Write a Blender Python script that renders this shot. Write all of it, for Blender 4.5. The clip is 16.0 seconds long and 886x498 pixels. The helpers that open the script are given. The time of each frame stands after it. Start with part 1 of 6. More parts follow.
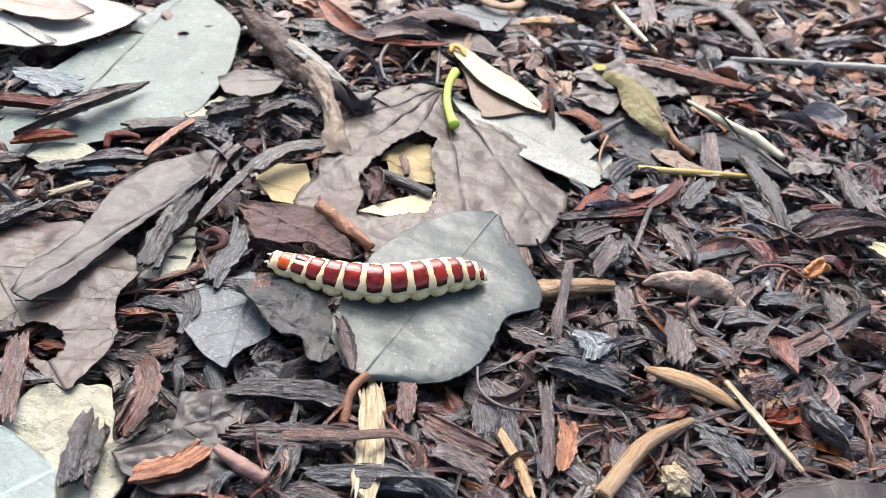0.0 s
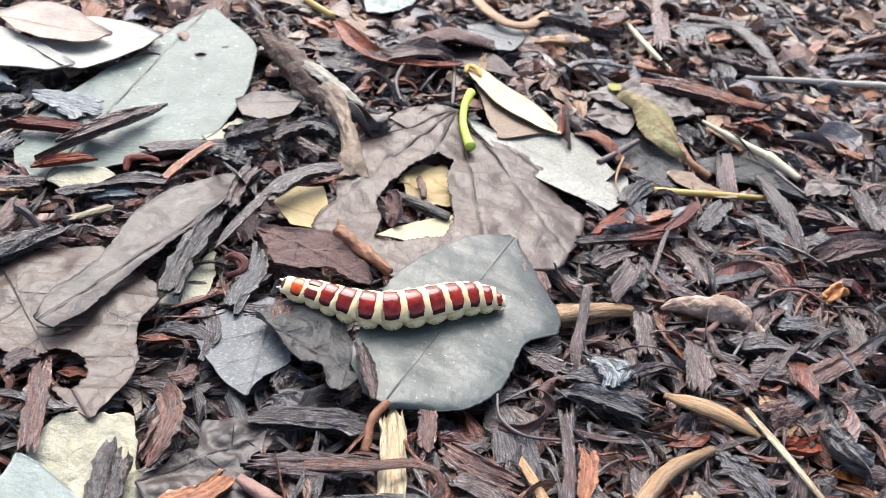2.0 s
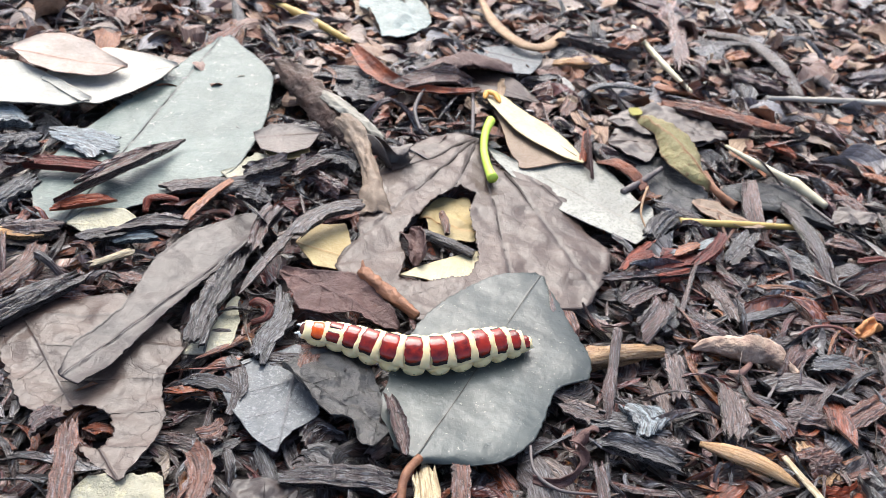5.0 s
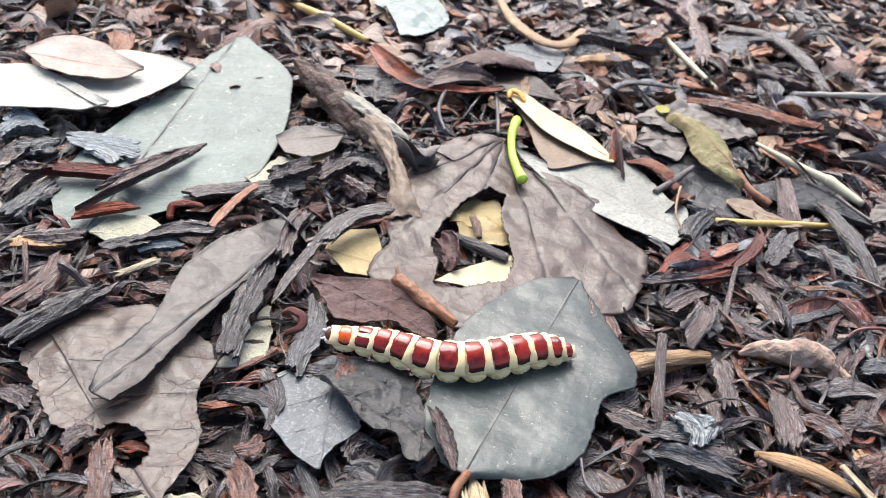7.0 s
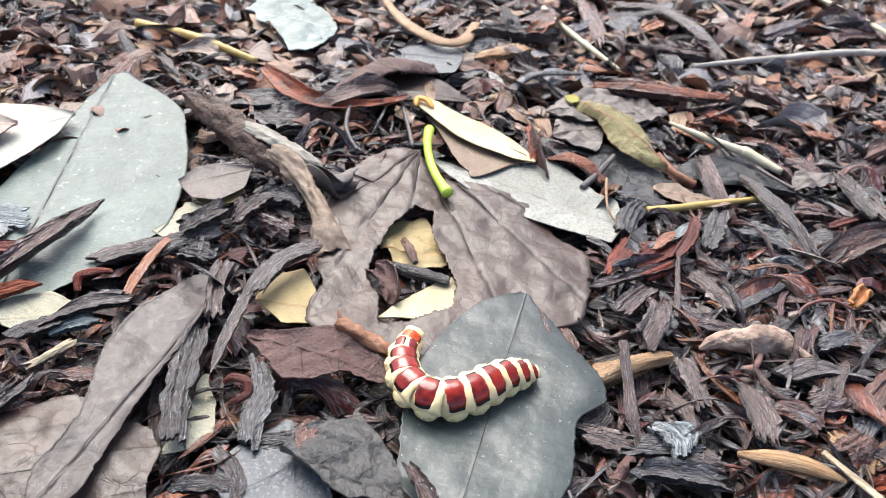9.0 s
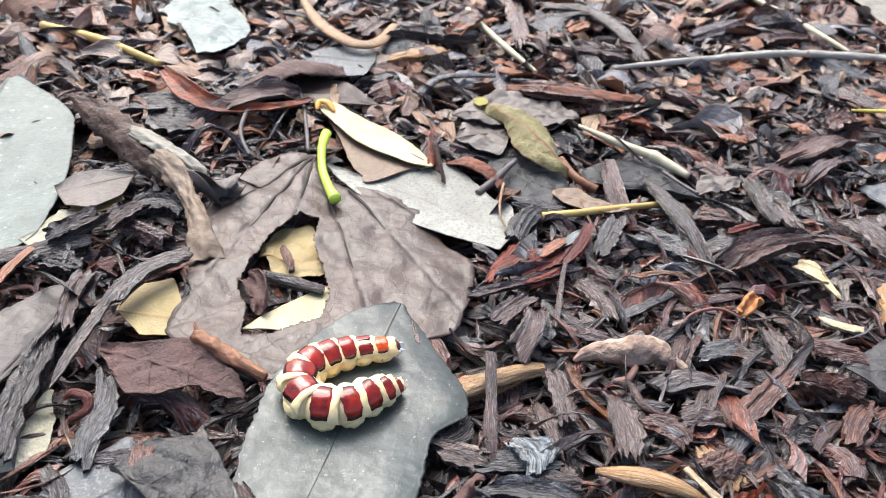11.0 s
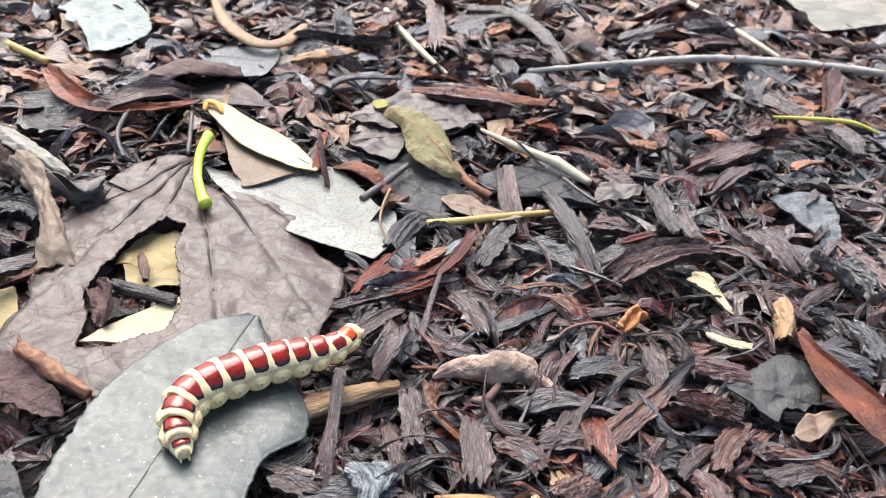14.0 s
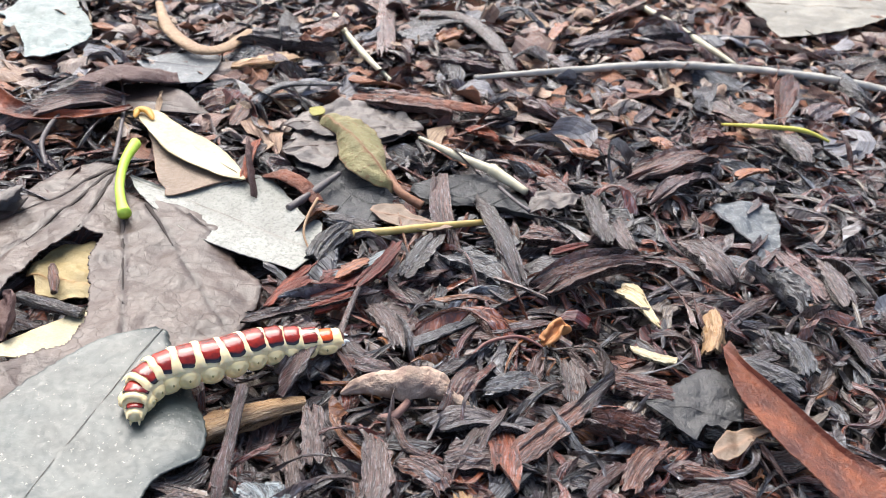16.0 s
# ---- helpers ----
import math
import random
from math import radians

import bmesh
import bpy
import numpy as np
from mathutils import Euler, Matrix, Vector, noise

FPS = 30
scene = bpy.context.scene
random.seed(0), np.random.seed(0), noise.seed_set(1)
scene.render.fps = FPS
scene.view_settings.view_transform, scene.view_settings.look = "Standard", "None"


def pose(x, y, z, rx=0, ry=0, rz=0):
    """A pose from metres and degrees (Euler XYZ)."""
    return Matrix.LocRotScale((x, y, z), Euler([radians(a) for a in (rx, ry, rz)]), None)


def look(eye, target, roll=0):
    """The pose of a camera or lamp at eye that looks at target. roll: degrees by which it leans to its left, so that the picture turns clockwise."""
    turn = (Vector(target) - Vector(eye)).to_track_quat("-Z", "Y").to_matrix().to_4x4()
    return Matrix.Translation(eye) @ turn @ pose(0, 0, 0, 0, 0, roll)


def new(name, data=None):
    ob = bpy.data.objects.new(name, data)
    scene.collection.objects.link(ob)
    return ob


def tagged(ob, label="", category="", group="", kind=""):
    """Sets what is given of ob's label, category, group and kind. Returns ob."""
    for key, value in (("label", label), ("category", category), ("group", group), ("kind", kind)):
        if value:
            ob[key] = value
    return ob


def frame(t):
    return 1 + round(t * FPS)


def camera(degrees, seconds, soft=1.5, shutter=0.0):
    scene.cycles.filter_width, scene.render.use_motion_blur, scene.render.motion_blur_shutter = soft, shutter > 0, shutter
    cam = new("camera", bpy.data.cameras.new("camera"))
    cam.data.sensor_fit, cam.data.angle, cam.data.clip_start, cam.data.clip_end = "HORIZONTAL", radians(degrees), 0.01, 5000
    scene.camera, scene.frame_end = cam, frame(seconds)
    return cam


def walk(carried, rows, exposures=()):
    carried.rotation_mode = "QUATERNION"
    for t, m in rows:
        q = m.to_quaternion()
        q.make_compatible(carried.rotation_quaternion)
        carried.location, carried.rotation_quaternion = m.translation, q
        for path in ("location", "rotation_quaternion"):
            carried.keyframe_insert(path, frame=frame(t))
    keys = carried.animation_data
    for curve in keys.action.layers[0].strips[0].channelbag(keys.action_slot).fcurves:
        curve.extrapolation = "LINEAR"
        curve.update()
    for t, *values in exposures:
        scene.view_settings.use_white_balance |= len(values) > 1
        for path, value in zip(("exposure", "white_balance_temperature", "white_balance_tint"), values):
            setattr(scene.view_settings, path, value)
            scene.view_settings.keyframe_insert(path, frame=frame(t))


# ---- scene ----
cam = camera(51.9, 16.0, soft=0.65)
METRES, EYE, TILT, LEAN, TURN = 0.16, 0.1127, -36.3, -8.18, 0.0
ROWS = [
    (0.0, 0.0, 0.0, 0.0, 0.0, 0.0, -0.0),
    (0.5, 0.0043, 0.0125, 0.008, -0.06, 0.0, -0.02),
    (1.0, 0.0003, 0.0037, 0.0324, 0.15, -0.01, 0.06),
    (1.5, -0.0264, -0.0039, 0.032, 0.18, 0.18, -0.23),
    (2.0, -0.0145, -0.0024, 0.0224, 0.44, 0.45, -0.07),
    (2.5, -0.0403, 0.0113, 0.0407, 0.46, 0.14, 0.13),
    (3.0, -0.0341, 0.0214, 0.0473, 0.53, 0.3, 0.24),
    (3.5, -0.0582, 0.0161, 0.0651, 0.68, 0.34, 0.36),
    (4.0, -0.0423, 0.0145, 0.0767, 0.66, 0.31, 0.5),
    (6.5, -0.0448, 0.0197, 0.0822, 0.84, 0.24, 0.58),
    (7.0, -0.0937, 0.054, 0.0883, 0.46, 0.19, 1.24),
    (7.5, -0.1675, 0.1231, 0.1445, -2.91, -0.41, 4.59),
    (8.0, -0.2028, 0.1483, 0.1405, -5.86, -1.4, 8.2),
    (8.5, -0.1994, 0.1388, 0.1482, -6.08, -1.45, 8.95),
    (9.0, -0.1462, 0.1229, 0.1492, -6.53, -1.45, 8.94),
    (11.5, 0.0483, 0.1519, 0.1267, -6.85, -1.32, 9.27),
    (12.0, 0.0923, 0.1715, 0.1142, -7.15, -1.34, 9.37),
    (12.5, 0.1174, 0.172, 0.0932, -7.24, -1.3, 9.29),
    (13.0, 0.1386, 0.1781, 0.1192, -7.39, -1.07, 9.13),
    (13.5, 0.149, 0.1746, 0.115, -7.24, -0.83, 8.89),
    (14.0, 0.1682, 0.1941, 0.1038, -7.2, -0.74, 8.72),
    (14.5, 0.2124, 0.2116, 0.1025, -7.25, -0.62, 8.64),
    (15.0, 0.2244, 0.2382, 0.1157, -7.36, -0.58, 8.67),
    (15.5, 0.2469, 0.2284, 0.1123, -7.39, -0.71, 8.63),
    (16.0, 0.2647, 0.2112, 0.0962, -7.36, -0.42, 8.7),
]
walk(cam, [(t, pose(0, 0, EYE, TILT, LEAN, TURN) @ pose(METRES * x, METRES * y, METRES * z, 90 + pitch, roll, yaw)) for t, x, y, z, yaw, pitch, roll in ROWS])

# the phone camera's shallow focus at this short distance
cam.data.dof.use_dof = True
cam.data.dof.focus_distance = 0.168
cam.data.dof.aperture_fstop = 46.0

# world: bright overcast sky above the trees, soft high light from the far side
world = bpy.data.worlds.new("overcast")
scene.world = world
world.use_nodes = True
wn = world.node_tree.nodes
sky = wn.new("ShaderNodeTexSky")
sky.sky_type = "NISHITA"
sky.sun_disc = False
sky.sun_elevation = radians(49)
sky.sun_rotation = radians(-10)
sky.dust_density = 4.0
sky.air_density = 0.8
sky.ozone_density = 1.0
world.node_tree.links.new(sky.outputs[0], wn["Background"].inputs[0])
wn["Background"].inputs[1].default_value = 0.15
sun = new("sun", bpy.data.lights.new("sun", "SUN"))
sun.data.energy = 2.5
sun.data.angle = radians(48)
sun.data.color = (0.97, 1.0, 0.98)
sun.matrix_world = look((-0.14, 0.55, 1), (0, 0, 0))
scene.view_settings.exposure = 1.0


# ---- materials ----
def nodes_of(name):
    m = bpy.data.materials.new(name)
    m.use_nodes = True
    nt = m.node_tree
    return m, nt, nt.nodes["Principled BSDF"]


def put(nt, kind, **kw):
    n = nt.nodes.new("ShaderNode" + kind)
    for k, v in kw.items():
        n.inputs[k.replace("_", " ")].default_value = v
    return n


def blend(nt, fac, a, b, mode="MIX"):
    n = nt.nodes.new("ShaderNodeMix")
    n.data_type, n.blend_type = "RGBA", mode
    for sock, v in ((n.inputs[0], fac), (n.inputs[6], a), (n.inputs[7], b)):
        if isinstance(v, bpy.types.NodeSocket):
            nt.links.new(v, sock)
        elif isinstance(v, (int, float)):
            sock.default_value = v
        else:
            sock.default_value = (*v, 1)
    return n.outputs[2]


def ramp(nt, src, stops):
    n = nt.nodes.new("ShaderNodeValToRGB")
    el = n.color_ramp.elements
    while len(el) < len(stops):
        el.new(0.5)
    for e, (p, c) in zip(el, stops):
        e.position = p
        e.color = (*c, 1) if len(c) == 3 else c
    nt.links.new(src, n.inputs[0])
    return n.outputs[0]


def grey(v):
    return (v, v, v)


def noise_at(nt, vec, scale, detail=4.0, rough=0.55, dist=0.0):
    n = put(nt, "TexNoise", Scale=scale, Detail=detail, Roughness=rough, Distortion=dist)
    nt.links.new(vec, n.inputs["Vector"])
    return n.outputs[0]


def put_noise_colour(nt, vec, scale):
    n = put(nt, "TexNoise", Scale=scale, Detail=2.0)
    nt.links.new(vec, n.inputs["Vector"])
    return n.outputs[1]


def bumped(nt, p, height, strength, distance, under=None):
    b = put(nt, "Bump", Strength=strength, Distance=distance)
    nt.links.new(height, b.inputs["Height"])
    if under is not None:
        nt.links.new(under, b.inputs["Normal"])
    nt.links.new(b.outputs[0], p.inputs["Normal"])
    nt.links.new(b.outputs[0], p.inputs["Coat Normal"])
    return b.outputs[0]


def scaled(nt, vec, s):
    n = nt.nodes.new("ShaderNodeVectorMath")
    n.operation = "MULTIPLY"
    n.inputs[1].default_value = s
    nt.links.new(vec, n.inputs[0])
    return n.outputs[0]


def math_node(nt, op, a, b=0.0):
    n = nt.nodes.new("ShaderNodeMath")
    n.operation = op
    for sock, v in ((n.inputs[0], a), (n.inputs[1], b)):
        if isinstance(v, bpy.types.NodeSocket):
            nt.links.new(v, sock)
        else:
            sock.default_value = v
    return n.outputs[0]


def wood_mat(name, tones, island=False, rough=0.29, weather=0.18, deep=(0.15, 0.10, 0.09), bleach_sheen=0.42, coat=1.0, cracks=0.45):
    """Wet split wood and bark: grain along the piece (its UV runs in metres), tones picked piece by piece."""
    m, nt, p = nodes_of(name)
    uv = nt.nodes.new("ShaderNodeTexCoord").outputs["UV"]
    rnd = nt.nodes.new("ShaderNodeNewGeometry").outputs["Random Per Island"] if island \
        else nt.nodes.new("ShaderNodeObjectInfo").outputs["Random"]
    off = nt.nodes.new("ShaderNodeCombineXYZ")
    nt.links.new(math_node(nt, "MULTIPLY", rnd, 37.0), off.inputs[0])
    nt.links.new(math_node(nt, "MULTIPLY", rnd, 91.0), off.inputs[2])
    add = nt.nodes.new("ShaderNodeVectorMath")
    nt.links.new(uv, add.inputs[0])
    nt.links.new(off.outputs[0], add.inputs[1])
    vec = add.outputs[0]
    grain = noise_at(nt, scaled(nt, vec, (150, 2100, 1)), 1.0, 6.0, 0.68, 0.35)
    fibre = noise_at(nt, scaled(nt, vec, (520, 5200, 1)), 1.0, 3.0, 0.6)
    blot = noise_at(nt, scaled(nt, vec, (160, 220, 1)), 1.0, 4.0, 0.6)
    crumb = put(nt, "TexVoronoi", Scale=1.0, Randomness=1.0)
    crumb.feature = "DISTANCE_TO_EDGE"
    nt.links.new(scaled(nt, vec, (420, 1300, 1)), crumb.inputs["Vector"])
    crack = ramp(nt, crumb.outputs["Distance"], [(0.0, grey(1)), (0.09, grey(0))])
    crack = math_node(nt, "MULTIPLY", crack, ramp(nt, blot, [(0.42, grey(0.05)), (0.58, grey(1))]))
    n = len(tones)
    tone = ramp(nt, rnd, [((i + 0.0) / n, c) for i, c in enumerate(tones)])
    nt.nodes[-1].color_ramp.interpolation = "CONSTANT" if island else "LINEAR"
    dark = blend(nt, 1.0, tone, deep, "MULTIPLY")
    col = blend(nt, ramp(nt, grain, [(0.38, grey(0)), (0.58, grey(1))]), dark, tone)
    # bleached fibre plus wet sky sheen, painted as blue-grey on the fibre peaks
    bleached = blend(nt, 0.6, tone, (0.54, 0.60, 0.66))
    col = blend(nt, math_node(nt, "MULTIPLY", ramp(nt, fibre, [(0.53, grey(0)), (0.66, grey(1))]), bleach_sheen), col, bleached)
    col = blend(nt, math_node(nt, "MULTIPLY", ramp(nt, fibre, [(0.36, grey(1)), (0.47, grey(0))]), 0.85), col, dark)
    pale = blend(nt, 0.55, tone, (0.36, 0.33, 0.33))
    col = blend(nt, math_node(nt, "MULTIPLY", ramp(nt, blot, [(0.52, grey(0)), (0.72, grey(1))]), weather), col, pale)
    col = blend(nt, math_node(nt, "MULTIPLY", crack, cracks), col, dark)
    nt.links.new(col, p.inputs["Base Color"])
    nt.links.new(ramp(nt, blot, [(0.3, grey(rough - 0.08)), (0.75, grey(rough + 0.25))]), p.inputs["Roughness"])
    p.inputs["Specular IOR Level"].default_value = 0.5
    p.inputs["Coat Weight"].default_value = coat
    p.inputs["Coat Roughness"].default_value = 0.12
    h = math_node(nt, "ADD", grain, math_node(nt, "MULTIPLY", fibre, 0.5))
    pits = noise_at(nt, scaled(nt, vec, (1, 1, 1)), 1900.0, 3.0, 0.6)
    h = math_node(nt, "SUBTRACT", h, math_node(nt, "MULTIPLY", crack, 0.8 * cracks))
    low = bumped(nt, p, math_node(nt, "ADD", h, math_node(nt, "MULTIPLY", pits, 0.55)), 1.0, 0.00042)
    wet = put(nt, "Bump", Strength=1.0, Distance=0.00045)
    nt.links.new(math_node(nt, "ADD", pits, math_node(nt, "MULTIPLY", fibre, 0.6)), wet.inputs["Height"])
    nt.links.new(low, wet.inputs["Normal"])
    nt.links.new(wet.outputs[0], p.inputs["Coat Normal"])
    return m


def leaf_mat(name, base, other, vein, rough=0.5, speck=None, speck_at=0.62, relief=0.0004, net=0.08, mott=90.0, net_scale=1100.0, net_width=0.12, speck_scale=520.0, speck_mix=0.75):
    """A fallen leaf: mottled blade, veins from the blade's own attribute, fine net of veinlets."""
    m, nt, p = nodes_of(name)
    pos = nt.nodes.new("ShaderNodeTexCoord").outputs["Object"]
    at = nt.nodes.new("ShaderNodeAttribute")
    at.attribute_name = "vein"
    big = noise_at(nt, pos, mott, 5.0, 0.6, 0.4)
    fine = noise_at(nt, pos, 900.0, 4.0, 0.65)
    cell = put(nt, "TexVoronoi", Scale=net_scale)
    cell.feature = "DISTANCE_TO_EDGE"
    warp = nt.nodes.new("ShaderNodeVectorMath")
    nt.links.new(pos, warp.inputs[0])
    nt.links.new(scaled(nt, put_noise_colour(nt, pos, 600.0), (0.0022, 0.0022, 0.0022)), warp.inputs[1])
    nt.links.new(warp.outputs[0], cell.inputs["Vector"])
    line = math_node(nt, "MULTIPLY", ramp(nt, cell.outputs["Distance"], [(0.0, grey(1)), (net_width, grey(0))]), ramp(nt, big, [(0.38, grey(0.25)), (0.56, grey(1))]))
    col = blend(nt, ramp(nt, big, [(0.36, grey(0)), (0.64, grey(1))]), base, other)
    stain = noise_at(nt, pos, mott * 0.45, 3.0, 0.6, 1.0)
    col = blend(nt, ramp(nt, stain, [(0.40, grey(0.55)), (0.60, grey(0))]), col, tuple(0.5 * c for c in base))
    col = blend(nt, math_node(nt, "MULTIPLY", fine, 0.45), col, tuple(0.45 * c for c in base))
    if speck:
        col = blend(nt, math_node(nt, "MULTIPLY", ramp(nt, noise_at(nt, pos, speck_scale, 5.0, 0.7), [(speck_at, grey(0)), (speck_at + 0.06, grey(1))]), speck_mix), col, speck)
    col = blend(nt, math_node(nt, "MULTIPLY", line, net), col, vein)
    col = blend(nt, math_node(nt, "MULTIPLY", at.outputs["Fac"], 0.8), col, vein)
    nt.links.new(col, p.inputs["Base Color"])
    nt.links.new(ramp(nt, fine, [(0.3, grey(rough - 0.1)), (0.7, grey(rough + 0.15))]), p.inputs["Roughness"])
    h = math_node(nt, "SUBTRACT", math_node(nt, "ADD", fine, math_node(nt, "MULTIPLY", big, 0.7)), math_node(nt, "MULTIPLY", line, min(0.3, net)))
    bumped(nt, p, h, 0.8, relief)
    m["vein"] = vein
    return m


def plain_mat(name, a, b, rough, scale=300.0, relief=0.0002, sss=0.0, strength=0.5):
    m, nt, p = nodes_of(name)
    pos = nt.nodes.new("ShaderNodeTexCoord").outputs["Object"]
    n1 = noise_at(nt, pos, scale, 5.0, 0.6)
    n2 = noise_at(nt, pos, scale * 5, 3.0, 0.6)
    col = blend(nt, ramp(nt, n1, [(0.35, grey(0)), (0.66, grey(1))]), a, b)
    col = blend(nt, math_node(nt, "MULTIPLY", n2, 0.18 if sss else 0.3), col, tuple(0.5 * c for c in a))
    nt.links.new(col, p.inputs["Base Color"])
    p.inputs["Roughness"].default_value = rough
    if sss:
        p.inputs["Subsurface Weight"].default_value = sss
        p.inputs["Subsurface Radius"].default_value = (1.0, 0.6, 0.3)
        p.inputs["Subsurface Scale"].default_value = 0.003
    bumped(nt, p, math_node(nt, "ADD", n1, math_node(nt, "MULTIPLY", n2, 0.4)), strength, relief)
    return m


WOOD = {
    "dark": wood_mat("dark_bark", [(0.026, 0.012, 0.010), (0.047, 0.017, 0.013), (0.038, 0.019, 0.017)]),
    "maroon": wood_mat("maroon_bark", [(0.086, 0.018, 0.011), (0.063, 0.016, 0.012), (0.108, 0.032, 0.021)]),
    "grey": wood_mat("grey_wood", [(0.115, 0.062, 0.047), (0.086, 0.049, 0.039), (0.137, 0.074, 0.059)], weather=0.45),
    "blue": wood_mat("blue_grey_wood", [(0.087, 0.081, 0.085), (0.064, 0.057, 0.062), (0.117, 0.106, 0.106)], weather=0.45),
    "brown": wood_mat("brown_bark", [(0.158, 0.041, 0.013), (0.118, 0.032, 0.013), (0.189, 0.059, 0.027)]),
    "tan": wood_mat("tan_wood", [(0.52, 0.30, 0.125), (0.58, 0.35, 0.16), (0.45, 0.27, 0.125)], weather=0.2, bleach_sheen=0.12, deep=(0.62, 0.52, 0.43), cracks=0.06),
    "straw": wood_mat("straw_wood", [(0.62, 0.50, 0.30), (0.70, 0.58, 0.38), (0.55, 0.43, 0.25)], weather=0.15, bleach_sheen=0.12, deep=(0.5, 0.42, 0.34), cracks=0.06),
    "cream": wood_mat("cream_wood", [(0.80, 0.68, 0.42), (0.85, 0.75, 0.52), (0.75, 0.62, 0.38)], weather=0.0, bleach_sheen=0.12, deep=(0.72, 0.62, 0.5), cracks=0.06),
    "orange": wood_mat("orange_bark", [(0.48, 0.16, 0.04), (0.55, 0.20, 0.06), (0.40, 0.13, 0.04)], weather=0.1, bleach_sheen=0.12, deep=(0.35, 0.25, 0.2), cracks=0.06),
    "red": wood_mat("red_bark", [(0.25, 0.030, 0.010), (0.34, 0.065, 0.014), (0.15, 0.020, 0.010)], weather=0.0, rough=0.35, bleach_sheen=0.0, deep=(0.30, 0.18, 0.14), coat=0.05),
    "pink": wood_mat("pinkish_bark", [(0.178, 0.074, 0.060), (0.213, 0.095, 0.074), (0.154, 0.063, 0.050)], weather=0.3),
    "pale": wood_mat("pale_blue_wood", [(0.24, 0.29, 0.31), (0.20, 0.25, 0.27), (0.28, 0.32, 0.33)], weather=0.4, cracks=0.06),
}
MIXED = [(0.030, 0.010, 0.006), (0.105, 0.015, 0.005), (0.156, 0.068, 0.050), (0.044, 0.012, 0.008), (0.121, 0.011, 0.005),
         (0.093, 0.081, 0.083), (0.031, 0.011, 0.010), (0.184, 0.054, 0.022), (0.184, 0.115, 0.093), (0.049, 0.012, 0.008),
         (0.241, 0.045, 0.005), (0.075, 0.017, 0.010), (0.125, 0.102, 0.101), (0.036, 0.013, 0.008), (0.165, 0.027, 0.011),
         (0.257, 0.050, 0.005), (0.032, 0.013, 0.010), (0.278, 0.084, 0.008), (0.123, 0.118, 0.128), (0.230, 0.163, 0.134),
         (0.082, 0.029, 0.022), (0.173, 0.134, 0.129), (0.046, 0.031, 0.032), (0.274, 0.216, 0.167)]
MULCH = wood_mat("mixed_mulch", MIXED, island=True)
CHIPS = wood_mat("mixed_chips", MIXED)
LITTER = wood_mat("dead_leaf_litter", [(0.40, 0.25, 0.16), (0.24, 0.09, 0.045), (0.44, 0.35, 0.29), (0.15, 0.06, 0.04), (0.46, 0.32, 0.20), (0.34, 0.33, 0.34), (0.34, 0.13, 0.055), (0.28, 0.17, 0.13)], island=True, rough=0.36, deep=(0.5, 0.42, 0.4), bleach_sheen=0.1, coat=0.35, cracks=0.1)
SOIL = plain_mat("dark_soil", (0.015, 0.010, 0.009), (0.035, 0.022, 0.019), 0.7, 60.0, 0.004, strength=0.9)

